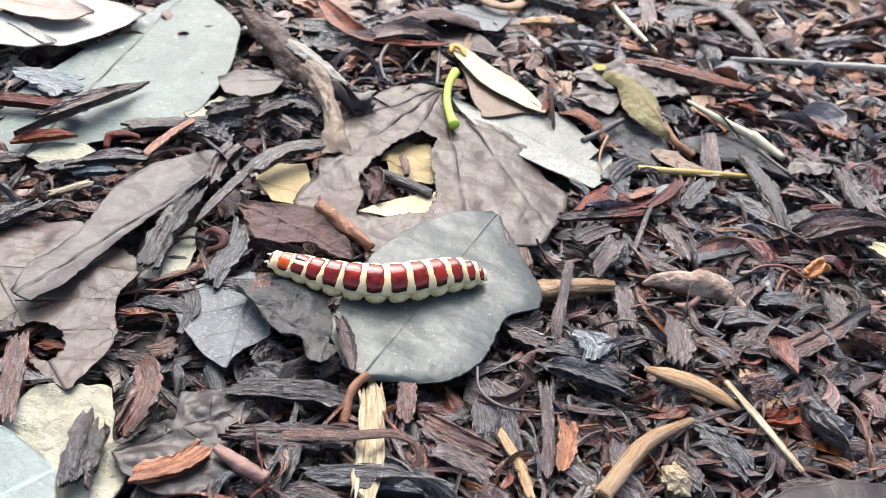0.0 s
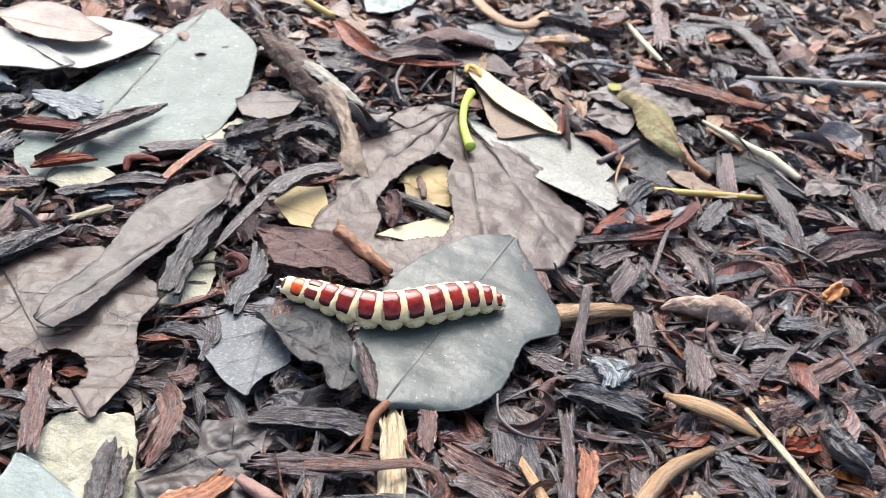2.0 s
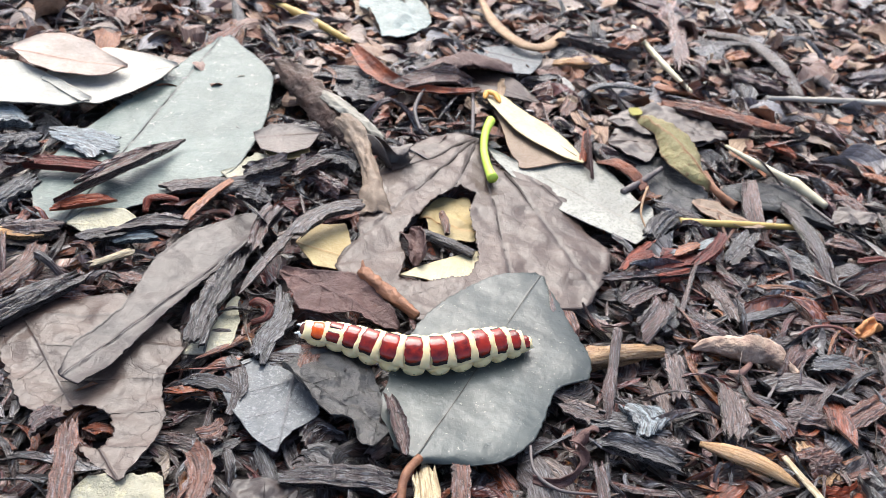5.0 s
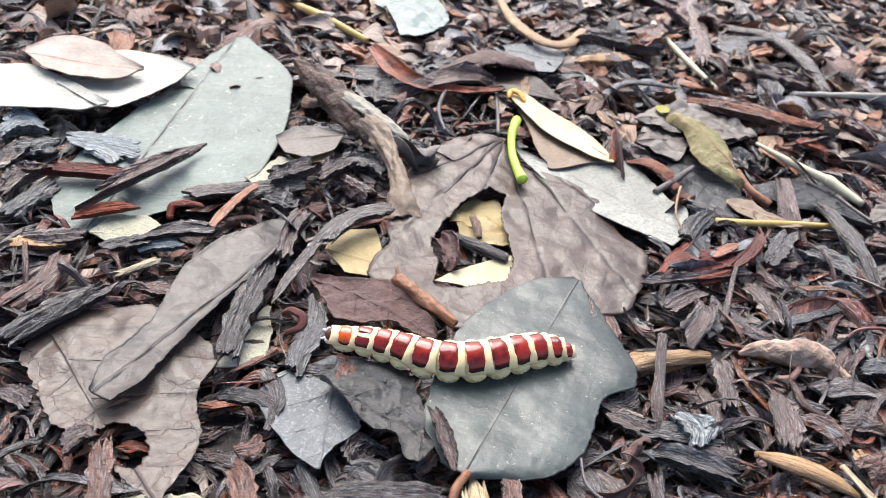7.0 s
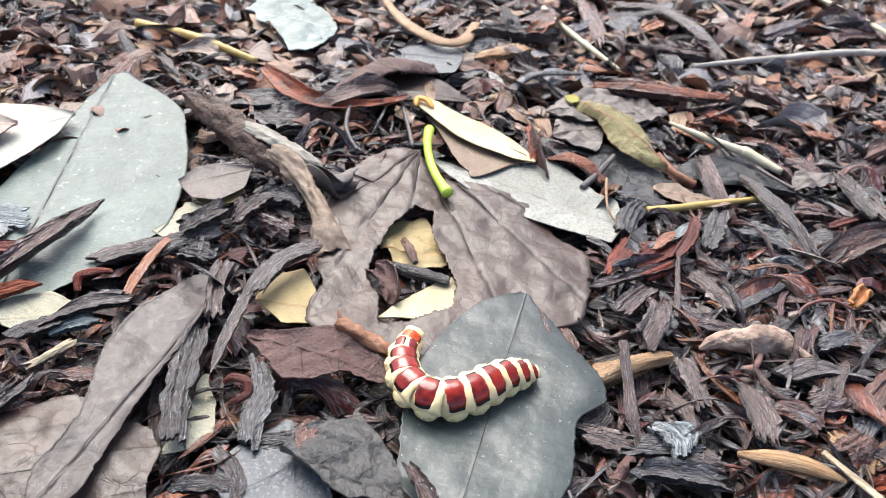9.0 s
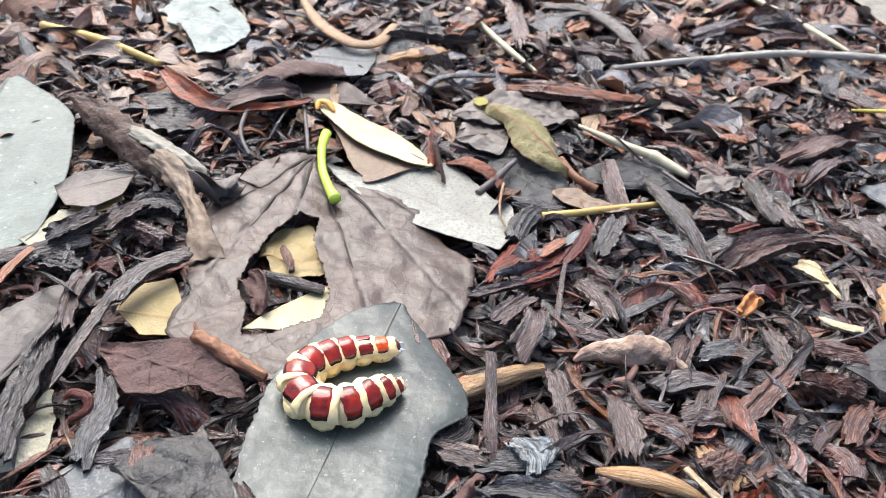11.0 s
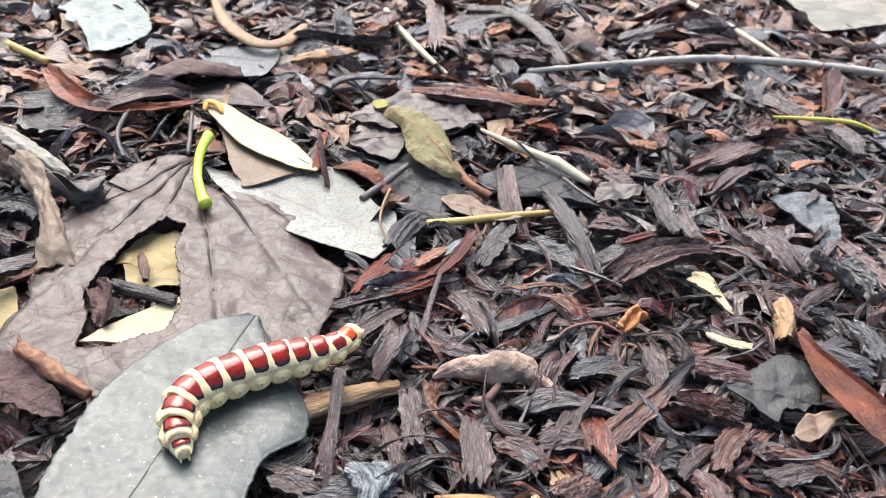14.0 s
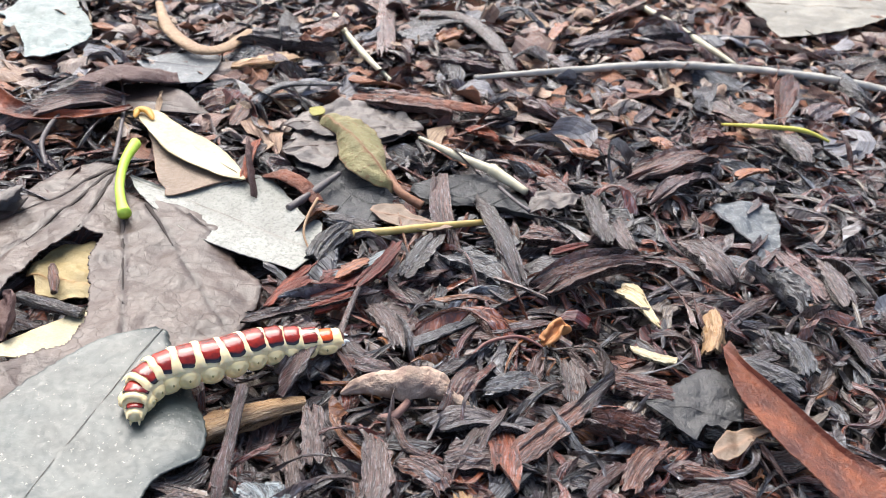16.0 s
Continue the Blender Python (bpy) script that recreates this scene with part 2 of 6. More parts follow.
LEAF = {
    "heart": leaf_mat("grey_green_leaf", (0.049, 0.062, 0.060), (0.083, 0.097, 0.092), (0.045, 0.036, 0.028), 0.36, (0.50, 0.48, 0.40), 0.63, net=0.02, mott=110.0, relief=0.00012, net_scale=420.0, net_width=0.05, speck_scale=1100.0, speck_mix=0.6),
    "brown": leaf_mat("dull_brown_leaf", (0.083, 0.053, 0.043), (0.113, 0.076, 0.061), (0.030, 0.018, 0.015), 0.40, net=0.30, net_scale=210.0, net_width=0.03, relief=0.0002),
    "deep": leaf_mat("dark_brown_leaf", (0.043, 0.029, 0.027), (0.059, 0.042, 0.038), (0.022, 0.014, 0.014), 0.40, net=0.05, net_scale=260.0, net_width=0.03, relief=0.0002),
    "maroon": leaf_mat("maroon_leaf", (0.098, 0.042, 0.036), (0.148, 0.074, 0.062), (0.060, 0.025, 0.022), 0.55, net=0.1, relief=0.0008),
    "pale": leaf_mat("pale_green_leaf", (0.125, 0.165, 0.150), (0.185, 0.222, 0.200), (0.050, 0.050, 0.045), 0.38, (0.68, 0.66, 0.56), 0.61, net=0.05, speck_mix=0.4),
    "white": leaf_mat("bleached_leaf", (0.455, 0.44, 0.385), (0.50, 0.485, 0.44), (0.550, 0.450, 0.360), 0.5, net=0.03),
    "blush": leaf_mat("blush_leaf", (0.36, 0.29, 0.245), (0.46, 0.385, 0.335), (0.30, 0.15, 0.10), 0.5, (0.30, 0.16, 0.10), 0.62, net=0.08, speck_scale=300.0),
    "grey": leaf_mat("grey_leaf", (0.134, 0.144, 0.151), (0.222, 0.233, 0.239), (0.100, 0.095, 0.100), 0.42, (0.36, 0.37, 0.38), 0.54, relief=0.0006, speck_scale=1500.0, speck_mix=0.4),
    "char": leaf_mat("charcoal_leaf", (0.061, 0.057, 0.057), (0.094, 0.090, 0.086), (0.020, 0.018, 0.018), 0.42, relief=0.0007),
    "dark": leaf_mat("blackened_leaf", (0.038, 0.038, 0.042), (0.063, 0.063, 0.066), (0.03, 0.03, 0.03), 0.38, relief=0.0007),
    "cream": leaf_mat("cream_leaf", (0.604, 0.507, 0.302), (0.654, 0.589, 0.418), (0.500, 0.360, 0.160), 0.5, net=0.05),
    "speckled": leaf_mat("speckled_leaf", (0.33, 0.325, 0.285), (0.42, 0.415, 0.37), (0.24, 0.22, 0.19), 0.5, (0.13, 0.13, 0.115), 0.52, net=0.10, speck_scale=1300.0, speck_mix=0.6),
    "dun": leaf_mat("dun_leaf", (0.150, 0.122, 0.108), (0.225, 0.190, 0.170), (0.09, 0.06, 0.05), 0.45, (0.10, 0.075, 0.06), 0.6, net=0.2, net_scale=300.0, net_width=0.05),
    "lime": leaf_mat("yellow_green_leaf", (0.30, 0.27, 0.02), (0.42, 0.38, 0.05), (0.20, 0.16, 0.03), 0.5),
    # the bright orange mottle paints light coming through the strip from behind
    "ember_glow": leaf_mat("backlit_ember_leaf", (0.070, 0.014, 0.008), (0.44, 0.085, 0.014), (0.05, 0.01, 0.01), 0.36, net=0.1, mott=160.0, relief=0.0006),
    "olive": leaf_mat("olive_leaf", (0.210, 0.185, 0.070), (0.380, 0.330, 0.160), (0.240, 0.120, 0.060), 0.65, (0.19, 0.10, 0.05), 0.56, net=0.1, relief=0.0009, speck_scale=900.0),
    "yellow": leaf_mat("ochre_leaf", (0.438, 0.318, 0.128), (0.493, 0.397, 0.207), (0.340, 0.200, 0.080), 0.55, (0.35, 0.24, 0.10), 0.62),
    "tan": leaf_mat("tan_leaf", (0.250, 0.173, 0.119), (0.297, 0.220, 0.161), (0.28, 0.17, 0.11), 0.55),
    "beige": leaf_mat("beige_leaf", (0.30, 0.27, 0.22), (0.38, 0.35, 0.29), (0.22, 0.18, 0.14), 0.5, net=0.03),
    "rust": leaf_mat("rust_leaf", (0.110, 0.030, 0.018), (0.340, 0.100, 0.040), (0.180, 0.050, 0.030), 0.42, net=0.1, mott=200.0, relief=0.001),
    "bark": leaf_mat("rolled_brown_leaf", (0.050, 0.024, 0.015), (0.135, 0.058, 0.036), (0.20, 0.14, 0.10), 0.5, (0.22, 0.16, 0.12), 0.62, mott=130.0, relief=0.0008),
    "lichen": leaf_mat("cream_lichen_leaf", (0.46, 0.43, 0.31), (0.58, 0.56, 0.46), (0.450, 0.400, 0.280), 0.6, (0.46, 0.42, 0.28), 0.55, relief=0.001),
    "mint": leaf_mat("blue_green_leaf", (0.20, 0.25, 0.235), (0.30, 0.345, 0.325), (0.360, 0.420, 0.400), 0.4, (0.34, 0.42, 0.42), 0.6, net=0.05),
}
VEIN = {k: plain_mat("vein_of_" + m.name, m["vein"], tuple(0.8 * c for c in m["vein"]), 0.8, 300.0) for k, m in LEAF.items()}
GREEN = plain_mat("lime_green_stalk", (0.42, 0.62, 0.04), (0.56, 0.74, 0.10), 0.42, 200.0)
TWIG = {
    "rust": plain_mat("rusty_stalk", (0.18, 0.07, 0.036), (0.33, 0.15, 0.078), 0.6, 350.0, 0.0005, strength=0.9),
    "grey": plain_mat("grey_stalk", (0.38, 0.34, 0.29), (0.52, 0.48, 0.42), 0.55, 300.0, 0.0004, strength=0.8),
    "amber": plain_mat("orange_stalk", (0.60, 0.27, 0.03), (0.70, 0.36, 0.06), 0.5, 250.0),
    "straw": plain_mat("straw_stalk", (0.46, 0.30, 0.08), (0.60, 0.44, 0.16), 0.5, 250.0),
    "lime": plain_mat("yellow_green_stalk", (0.60, 0.52, 0.07), (0.70, 0.62, 0.14), 0.5, 250.0),
    "pale": plain_mat("pale_stalk", (0.46, 0.40, 0.27), (0.62, 0.56, 0.40), 0.5, 250.0),
    "tan": plain_mat("tan_stalk", (0.26, 0.15, 0.08), (0.42, 0.27, 0.15), 0.55, 300.0, 0.0009, strength=0.9),
    "dark": plain_mat("dark_stalk", (0.07, 0.055, 0.055), (0.13, 0.11, 0.11), 0.5, 300.0, 0.0004, strength=0.8),
    "maroon": plain_mat("maroon_stalk", (0.16, 0.06, 0.05), (0.24, 0.10, 0.08), 0.5, 300.0, 0.0004, strength=0.8),
    "pink": plain_mat("pinkish_stalk", (0.19, 0.095, 0.078), (0.30, 0.17, 0.135), 0.6, 300.0, 0.0005, strength=0.9),
    "pod": plain_mat("tan_pod_skin", (0.26, 0.16, 0.12), (0.60, 0.44, 0.33), 0.55, 260.0, 0.0012, strength=1.0),
    "orange": plain_mat("orange_crumb", (0.44, 0.17, 0.05), (0.56, 0.25, 0.09), 0.55, 250.0, 0.0006, strength=0.9),
}
CREAM = plain_mat("cream_skin", (0.97, 0.72, 0.36), (0.98, 0.79, 0.46), 0.34, 500.0, 0.00012, sss=0.12)
CREAM_PALE = plain_mat("pale_skin", (0.99, 0.73, 0.34), (0.99, 0.79, 0.44), 0.36, 500.0, 0.00012, sss=0.12)


def plate_mat(name, light, deep, black=(0.016, 0.007, 0.008)):
    """Glossy horn of a back plate: blotched red that darkens to black in ragged patches along its rim."""
    m, nt, p = nodes_of(name)
    pos = nt.nodes.new("ShaderNodeTexCoord").outputs["Object"]
    rnd = nt.nodes.new("ShaderNodeObjectInfo").outputs["Random"]
    off = nt.nodes.new("ShaderNodeCombineXYZ")
    nt.links.new(rnd, off.inputs[1])
    add = nt.nodes.new("ShaderNodeVectorMath")
    nt.links.new(pos, add.inputs[0])
    nt.links.new(off.outputs[0], add.inputs[1])
    vec = add.outputs[0]
    n1 = noise_at(nt, vec, 420.0, 4.0, 0.6)
    n2 = noise_at(nt, vec, 1500.0, 3.0, 0.6)
    rim = nt.nodes.new("ShaderNodeAttribute")
    rim.attribute_name = "vein"
    col = blend(nt, ramp(nt, n1, [(0.36, grey(0)), (0.62, grey(1))]), deep, light)
    dark = math_node(nt, "ADD", rim.outputs["Fac"], math_node(nt, "MULTIPLY", math_node(nt, "SUBTRACT", n1, 0.5), 1.1))
    col = blend(nt, ramp(nt, dark, [(0.40, grey(0)), (0.62, grey(1))]), col, black)
    nt.links.new(col, p.inputs["Base Color"])
    nt.links.new(ramp(nt, n2, [(0.3, grey(0.10)), (0.7, grey(0.20))]), p.inputs["Roughness"])
    p.inputs["Coat Weight"].default_value = 0.15
    p.inputs["Coat Roughness"].default_value = 0.10
    bumped(nt, p, math_node(nt, "ADD", n1, math_node(nt, "MULTIPLY", n2, 0.3)), 0.6, 0.00012)
    return m


GLOSS_RED = plate_mat("glossy_red_plate", (0.33, 0.018, 0.006), (0.10, 0.005, 0.003))
AMBER = plate_mat("amber_plate", (0.70, 0.110, 0.005), (0.46, 0.035, 0.005))
FACE = plain_mat("brown_head", (0.10, 0.03, 0.02), (0.16, 0.05, 0.03), 0.25, 500.0, 0.00008)
BONE = plain_mat("white_bristle", (0.78, 0.78, 0.76), (0.85, 0.85, 0.84), 0.4, 500.0, 0.00005)
SPOT = plain_mat("olive_spot", (0.26, 0.20, 0.06), (0.32, 0.26, 0.10), 0.4, 500.0, 0.00005)


# ---- shapes ----
MM = 0.001


def mesh_of(name, verts, faces, mat, uvs=None, vein=None, smooth=True):
    me = bpy.data.meshes.new(name)
    me.from_pydata([tuple(v) for v in verts], [], faces)
    me.materials.append(mat)
    if smooth:
        me.polygons.foreach_set("use_smooth", [True] * len(me.polygons))
    if uvs is not None:
        lay = me.uv_layers.new(name="UVMap")
        idx = np.empty(len(me.loops), dtype=np.int32)
        me.loops.foreach_get("vertex_index", idx)
        lay.data.foreach_set("uv", np.asarray(uvs, dtype=np.float32)[idx].ravel())
    if vein is not None:
        a = me.attributes.new("vein", "FLOAT", "POINT")
        a.data.foreach_set("value", np.asarray(vein, dtype=np.float32))
    me.update()
    return me


def part(name, me, parent, label="", m=None):
    ob = new(name, me)
    ob.parent = parent
    if m is not None:
        ob.matrix_basis = m
    return tagged(ob, label)


def wob(x, y, s, seed=0.0):
    """Smooth noise of about -1 to 1 at the size s (metres)."""
    return noise.noise((x / s + seed * 7.31, y / s - seed * 3.77, seed * 1.93))


def floor_z(x, y):
    return -0.0045 + 0.0010 * wob(x, y, 0.05, 3.0) + 0.0006 * wob(x, y, 0.02, 5.0)


def smooth_profile(vals, s):
    """Catmull-Rom through evenly spaced values."""
    n = len(vals) - 1
    out = []
    for q in np.atleast_1d(s):
        k = min(int(q * n), n - 1)
        f = q * n - k
        p0, p1, p2, p3 = vals[max(k - 1, 0)], vals[k], vals[k + 1], vals[min(k + 2, n)]
        out.append(p1 + 0.5 * f * (p2 - p0 + f * (2 * p0 - 5 * p1 + 4 * p2 - p3 + f * (3 * (p1 - p2) + p3 - p0))))
    return np.array(out)


def spine(points, n):
    """n points along a smooth curve through the given ones."""
    p = [Vector(q) for q in points]
    s = np.linspace(0, 1, n)
    return [Vector(c) for c in np.stack([smooth_profile([q[i] for q in p], s) for i in range(3)], 1)]


def tube_mesh(name, points, radii, mat, ring=10, n=24, flat=1.0, rough=0.0, seed=1.0, caps=True, blunt=0.0):
    """A stalk or strip swept along a curve, in metres; radii in metres; flat < 1 squashes it."""
    pts = spine(points, n)
    rad = smooth_profile(list(radii), np.linspace(0, 1, n))
    if blunt:
        e = np.minimum(np.arange(n), np.arange(n)[::-1]) / (n - 1)
        rad = rad * np.sqrt(np.clip(1 - (1 - np.minimum(e / blunt, 1)) ** 2, 0.02, 1))
    verts, uvs, faces = [], [], []
    run = 0.0
    for i, c in enumerate(pts):
        t = (pts[min(i + 1, n - 1)] - pts[max(i - 1, 0)]).normalized()
        side = t.cross(Vector((0, 0, 1)))
        side = side.normalized() if side.length > 1e-6 else Vector((1, 0, 0))
        up = side.cross(t).normalized()
        if i:
            run += (pts[i] - pts[i - 1]).length
        for j in range(ring):
            a = 2 * math.pi * j / ring
            r = max(rad[i], 0.00005) * (1 + rough * noise.noise((seed * 9.1 + 1.7 * j, run * 180, seed)) + 0.6 * rough * noise.noise((j * 2.3, run * 600, seed + 4)))
            verts.append(c + side * (math.cos(a) * r) + up * (math.sin(a) * r * flat))
            uvs.append((run, a * max(radii)))
    for i in range(n - 1):
        for j in range(ring):
            k = (j + 1) % ring
            faces.append((i * ring + j, i * ring + k, (i + 1) * ring + k, (i + 1) * ring + j))
    if caps:
        faces.append(tuple(range(ring - 1, -1, -1)))
        faces.append(tuple((n - 1) * ring + j for j in range(ring)))
    return mesh_of(name, verts, faces, mat, uvs)


def chip_verts(rng, length, width, thick, n, cols, ends=0.5, bow=0.0, ragged=0.10, twist=0.0, bend=0.0):
    """A split flake of wood along x: fibres that run side by side, each with its own height and torn end.
    Vertices, faces and UV in metres."""
    u = np.linspace(-1, 1, cols) + np.r_[0, rng.normal(0, 0.35 / cols, cols - 2), 0]
    ridge = np.cumsum(rng.normal(0, 0.22, cols))
    ridge = ridge - np.linspace(ridge[0], ridge[-1], cols) + rng.normal(0, 0.20, cols)
    tip0 = np.abs(np.cumsum(rng.normal(0, ragged, cols))) + rng.uniform(0.0, 0.5, 2)[0] * ends * np.abs(u - rng.uniform(-0.7, 0.7)) * 0.45
    tip1 = np.abs(np.cumsum(rng.normal(0, ragged, cols))) + rng.uniform(0.0, 0.5) * ends * np.abs(u - rng.uniform(-0.7, 0.7)) * 0.45
    tip0 = tip0 + (rng.random(cols) < 0.28) * rng.uniform(0.03, 0.03 + 2.3 * ragged, cols)
    tip1 = tip1 + (rng.random(cols) < 0.28) * rng.uniform(0.03, 0.03 + 2.3 * ragged, cols)
    tip0, tip1 = np.minimum(tip0, 0.44), np.minimum(tip1, 0.44)
    s = np.linspace(0, 1, n)
    S, U = np.meshgrid(s, u, indexing="ij")
    x = (tip0 + (1 - tip0 - tip1) * S - 0.5) * length
    narrow = 1 - ends * 0.45 * rng.uniform(0.1, 1.0) * np.maximum(0, np.abs(2 * S - 1) - 0.45) / 0.55
    sway = rng.normal(0, 0.22) * width * 4 * S * (1 - S) + rng.normal(0, 0.012, (n, 1)) * width
    y = U * width * 0.5 * narrow + sway + bend * 4 * S * (1 - S)
    y = y + rng.normal(0, 0.05, (n, cols)) * width * np.abs(U) ** 3
    curl = rng.normal(0, 0.6) * thick + rng.normal(0, 0.10) * width
    thin = 1 - 0.55 * np.maximum(0, np.abs(2 * S - 1) - 0.6) / 0.4
    lift = bow * 4 * S * (1 - S) + curl * U * U + y * np.tan(twist * (S - 0.5))
    top = thick * 0.5 * thin * (1 - 0.25 * U ** 4) + ridge * thick * 0.45 * thin + rng.normal(0, 0.04, (n, cols)) * thick + lift
    low = -thick * 0.5 * thin + 0.3 * ridge * thick + lift
    low = np.minimum(low, top - 0.12 * thick)
    verts = np.concatenate([np.stack([x, y, top], -1).reshape(-1, 3), np.stack([x, y * 0.94, low], -1).reshape(-1, 3)])
    uv = np.stack([x, U * width * 0.5], -1).reshape(-1, 2)
    uvs = np.concatenate([uv, uv + (0.0, 0.02)])
    k = n * cols
    faces = []
    for i in range(n - 1):
        for j in range(cols - 1):
            q = i * cols + j
            faces.append((q, q + cols, q + cols + 1, q + 1))
            faces.append((k + q, k + q + 1, k + q + cols + 1, k + q + cols))
    for i in range(n - 1):
        q, w = i * cols, i * cols + cols - 1
        faces.append((q, k + q, k + q + cols, q + cols))
        faces.append((w, w + cols, k + w + cols, k + w))
    for j in range(cols - 1):
        q, w = j, (n - 1) * cols + j
        faces.append((q, q + 1, k + q + 1, k + q))
        faces.append((w, k + w, k + w + 1, w + 1))
    return verts, faces, uvs


CHIP_LABEL = {
    "dark": "wet blackish bark chip in the mulch, some standing in for shaded gaps", "maroon": "wet maroon bark chip in the mulch",
    "grey": "weathered grey wood chip in the mulch", "blue": "wet blue-grey wood chip in the mulch",
    "brown": "brown bark chip with coarse grain", "tan": "tan wood chip with bare fibres",
    "straw": "pale straw-coloured wood splinter", "cream": "cream freshly split wood chip on mulch",
    "orange": "orange-brown bark shred in the mulch", "red": "dark red curled bark shred",
    "pink": "pinkish brown bark sliver", "pale": "pale blue-grey crumbling wood chunk",
}


def chip(kind, x, y, length, width, turn, z=1.0, tilt=0.0, thick=None, bow=0.0, ends=0.5, lean=0.0):
    """A hand-placed chip: place, length, width, height in millimetres, its turn on the ground in degrees."""
    rng = np.random.default_rng(int(abs(x) * 131 + abs(y) * 17 + length * 7))
    thick = thick or max(0.7, min(2.2, 0.36 * width))
    v, f, uv = chip_verts(rng, length * 1.12 * MM, width * 1.05 * MM, thick * MM, 14, max(6, min(15, int(width * 2.6))), ends, (bow + rng.normal(0, 0.010 * length)) * MM, 0.035, rng.normal(0, 0.12))
    ob = new("bark_chip" if kind in ("dark", "maroon", "brown", "orange", "red", "pink") else "wood_chip", mesh_of("chip", v, f, WOOD[kind], uv, smooth=False))
    ob.matrix_basis = pose(x * MM, y * MM, z * MM, 0, 0, turn) @ pose(0, 0, 0, lean, -tilt, 0)
    return tagged(ob, CHIP_LABEL[kind], "wood chip", "mulch chips")


def twig(name, label, points, radii, mat, category="twig", flat=1.0, rough=0.12, ring=12, n=28, blunt=0.0):
    """A stalk, stick or strip through a few points (millimetres)."""
    pts = [Vector(p) * MM for p in points]
    base = pts[0].copy()
    me = tube_mesh(name, [p - base for p in pts], [r * MM for r in radii], mat, ring, n, flat, rough, seed=base.x * 90, blunt=blunt)
    ob = new(name, me)
    ob.location = base
    return tagged(ob, label, category)


def leaf(label, base, tip, left, right, mat, z=3.0, z_tip=None, arch=0.0, cup=0.0, wave=0.5, jag=0.25, veins=6, slope=0.55,
         palm=(), hole=(), bend=0.0, rib=0.45, thick=0.25, cell=0.55, roll_l=0.0, roll_r=0.0, name="fallen_leaf", parent=None, stalk=None, stalk_r=0.8, stalk_mat=None, crumple=0.0, rim=0.8):
    """A fallen leaf, in millimetres: blade between base and tip with a half width at even steps on either side.
    arch lifts the middle, cup lifts the edges, roll_l and roll_r turn an edge up or down; palm: angles of veins that
    fan out from the base; hole: an eaten hole's outline in the blade's own (along, across) millimetres."""
    b, t = Vector((*base, 0)), Vector((*tip, 0))
    ax = t - b
    size = ax.length
    ax = ax.normalized()
    ay = Vector((-ax.y, ax.x, 0))
    z_tip = z if z_tip is None else z_tip
    widest = max(max(left), max(right))
    ns = max(16, min(190, int(size / cell)))
    nu = max(12, min(190, int(2 * widest / cell)))
    seed = base[0] * 0.37 + base[1] * 0.11
    ss = np.linspace(0, 1, ns + 1)
    lw = np.maximum(smooth_profile(list(left), ss), 0.02)
    rw = np.maximum(smooth_profile(list(right), ss), 0.02)
    for i, s in enumerate(ss):
        edge = jag * (noise.noise((s * size * 0.9, seed, 1.5)) + 0.6 * noise.noise((s * size * 2.3, seed, 7.5)))
        edge2 = jag * (noise.noise((s * size * 0.9, seed, 11.5)) + 0.6 * noise.noise((s * size * 2.3, seed, 17.5)))
        lw[i] = max(0.02, lw[i] + edge * min(1, lw[i]))
        rw[i] = max(0.02, rw[i] + edge2 * min(1, rw[i]))

    def rise(s, u, along, across):
        h = z + (z_tip - z) * s + arch * 4 * s * (1 - s) + cup * u * u
        h += (roll_l if u > 0 else roll_r) * abs(u) ** 4
        h += wave * (noise.noise((along * 0.09, across * 0.09, seed)) + 0.5 * noise.noise((along * 0.22, across * 0.22, seed + 9)))
        h += 0.10 * wave * noise.noise((along * 0.6, across * 0.6, seed + 51))
        if crumple:
            h += crumple * (abs(noise.noise((along * 0.2, across * 0.2, seed + 31))) * 2 - 0.5 + 0.5 * abs(noise.noise((along * 0.5, across * 0.5, seed + 37))))
        return h

    def vein_at(s, u, along, across):
        v = math.exp(-(across / rib) ** 2) if rib else 0.0
        if palm:
            for a in palm:
                ca, sa = math.cos(radians(a)), math.sin(radians(a))
                f, d = along * ca + across * sa, -along * sa + across * ca
                if f > 0:
                    d += 1.2 * noise.noise((f * 0.07, a, 2.0))
                    v = max(v, math.exp(-(d / (0.75 - 0.25 * min(1, f / size))) ** 2))
                    k = (f - 1.1 * abs(d)) / 7.5
                    g = (k - math.floor(k) - 0.5) * 7.5
                    if abs(d) < 9:
                        v = max(v, 0.28 * math.exp(-(g / 0.34) ** 2))
        elif veins:
            k = (s - slope * abs(across) / size + 0.02 * noise.noise((along * 0.15, across * 0.15, 5))) * veins + (0.35 if u > 0 else 0.0)
            g = (k - math.floor(k) - 0.5) * size / veins
            if s > 0.03:
                v = max(v, 0.7 * math.exp(-(g / 0.34) ** 2))
        return v

    verts, vein = [], []
    grid = {}
    for i, s in enumerate(ss):
        for j in range(nu + 1):
            u = -1 + 2 * j / nu
            across = u * (lw[i] if u > 0 else rw[i])
            along = s * size
            v = vein_at(s, u, along, across)
            if abs(u) > 0.985 or (i in (0, ns)):
                v = max(v, rim)
            h = rise(s, u, along, across) + (-0.22 if palm else 0.2) * v
            shift = bend * 4 * s * (1 - s)
            p = b + ax * along + ay * (across + shift)
            grid[i, j] = len(verts)
            verts.append(Vector((p.x, p.y, h)) * MM)
            vein.append(v)
    top = len(verts)
    for k in range(top):
        q = verts[k].copy()
        q.z -= thick * MM
        verts.append(q)
        vein.append(vein[k] * 0.5)

    def gone(a, c):
        inside = False
        for k in range(len(hole)):
            (x1, y1), (x2, y2) = hole[k], hole[k - 1]
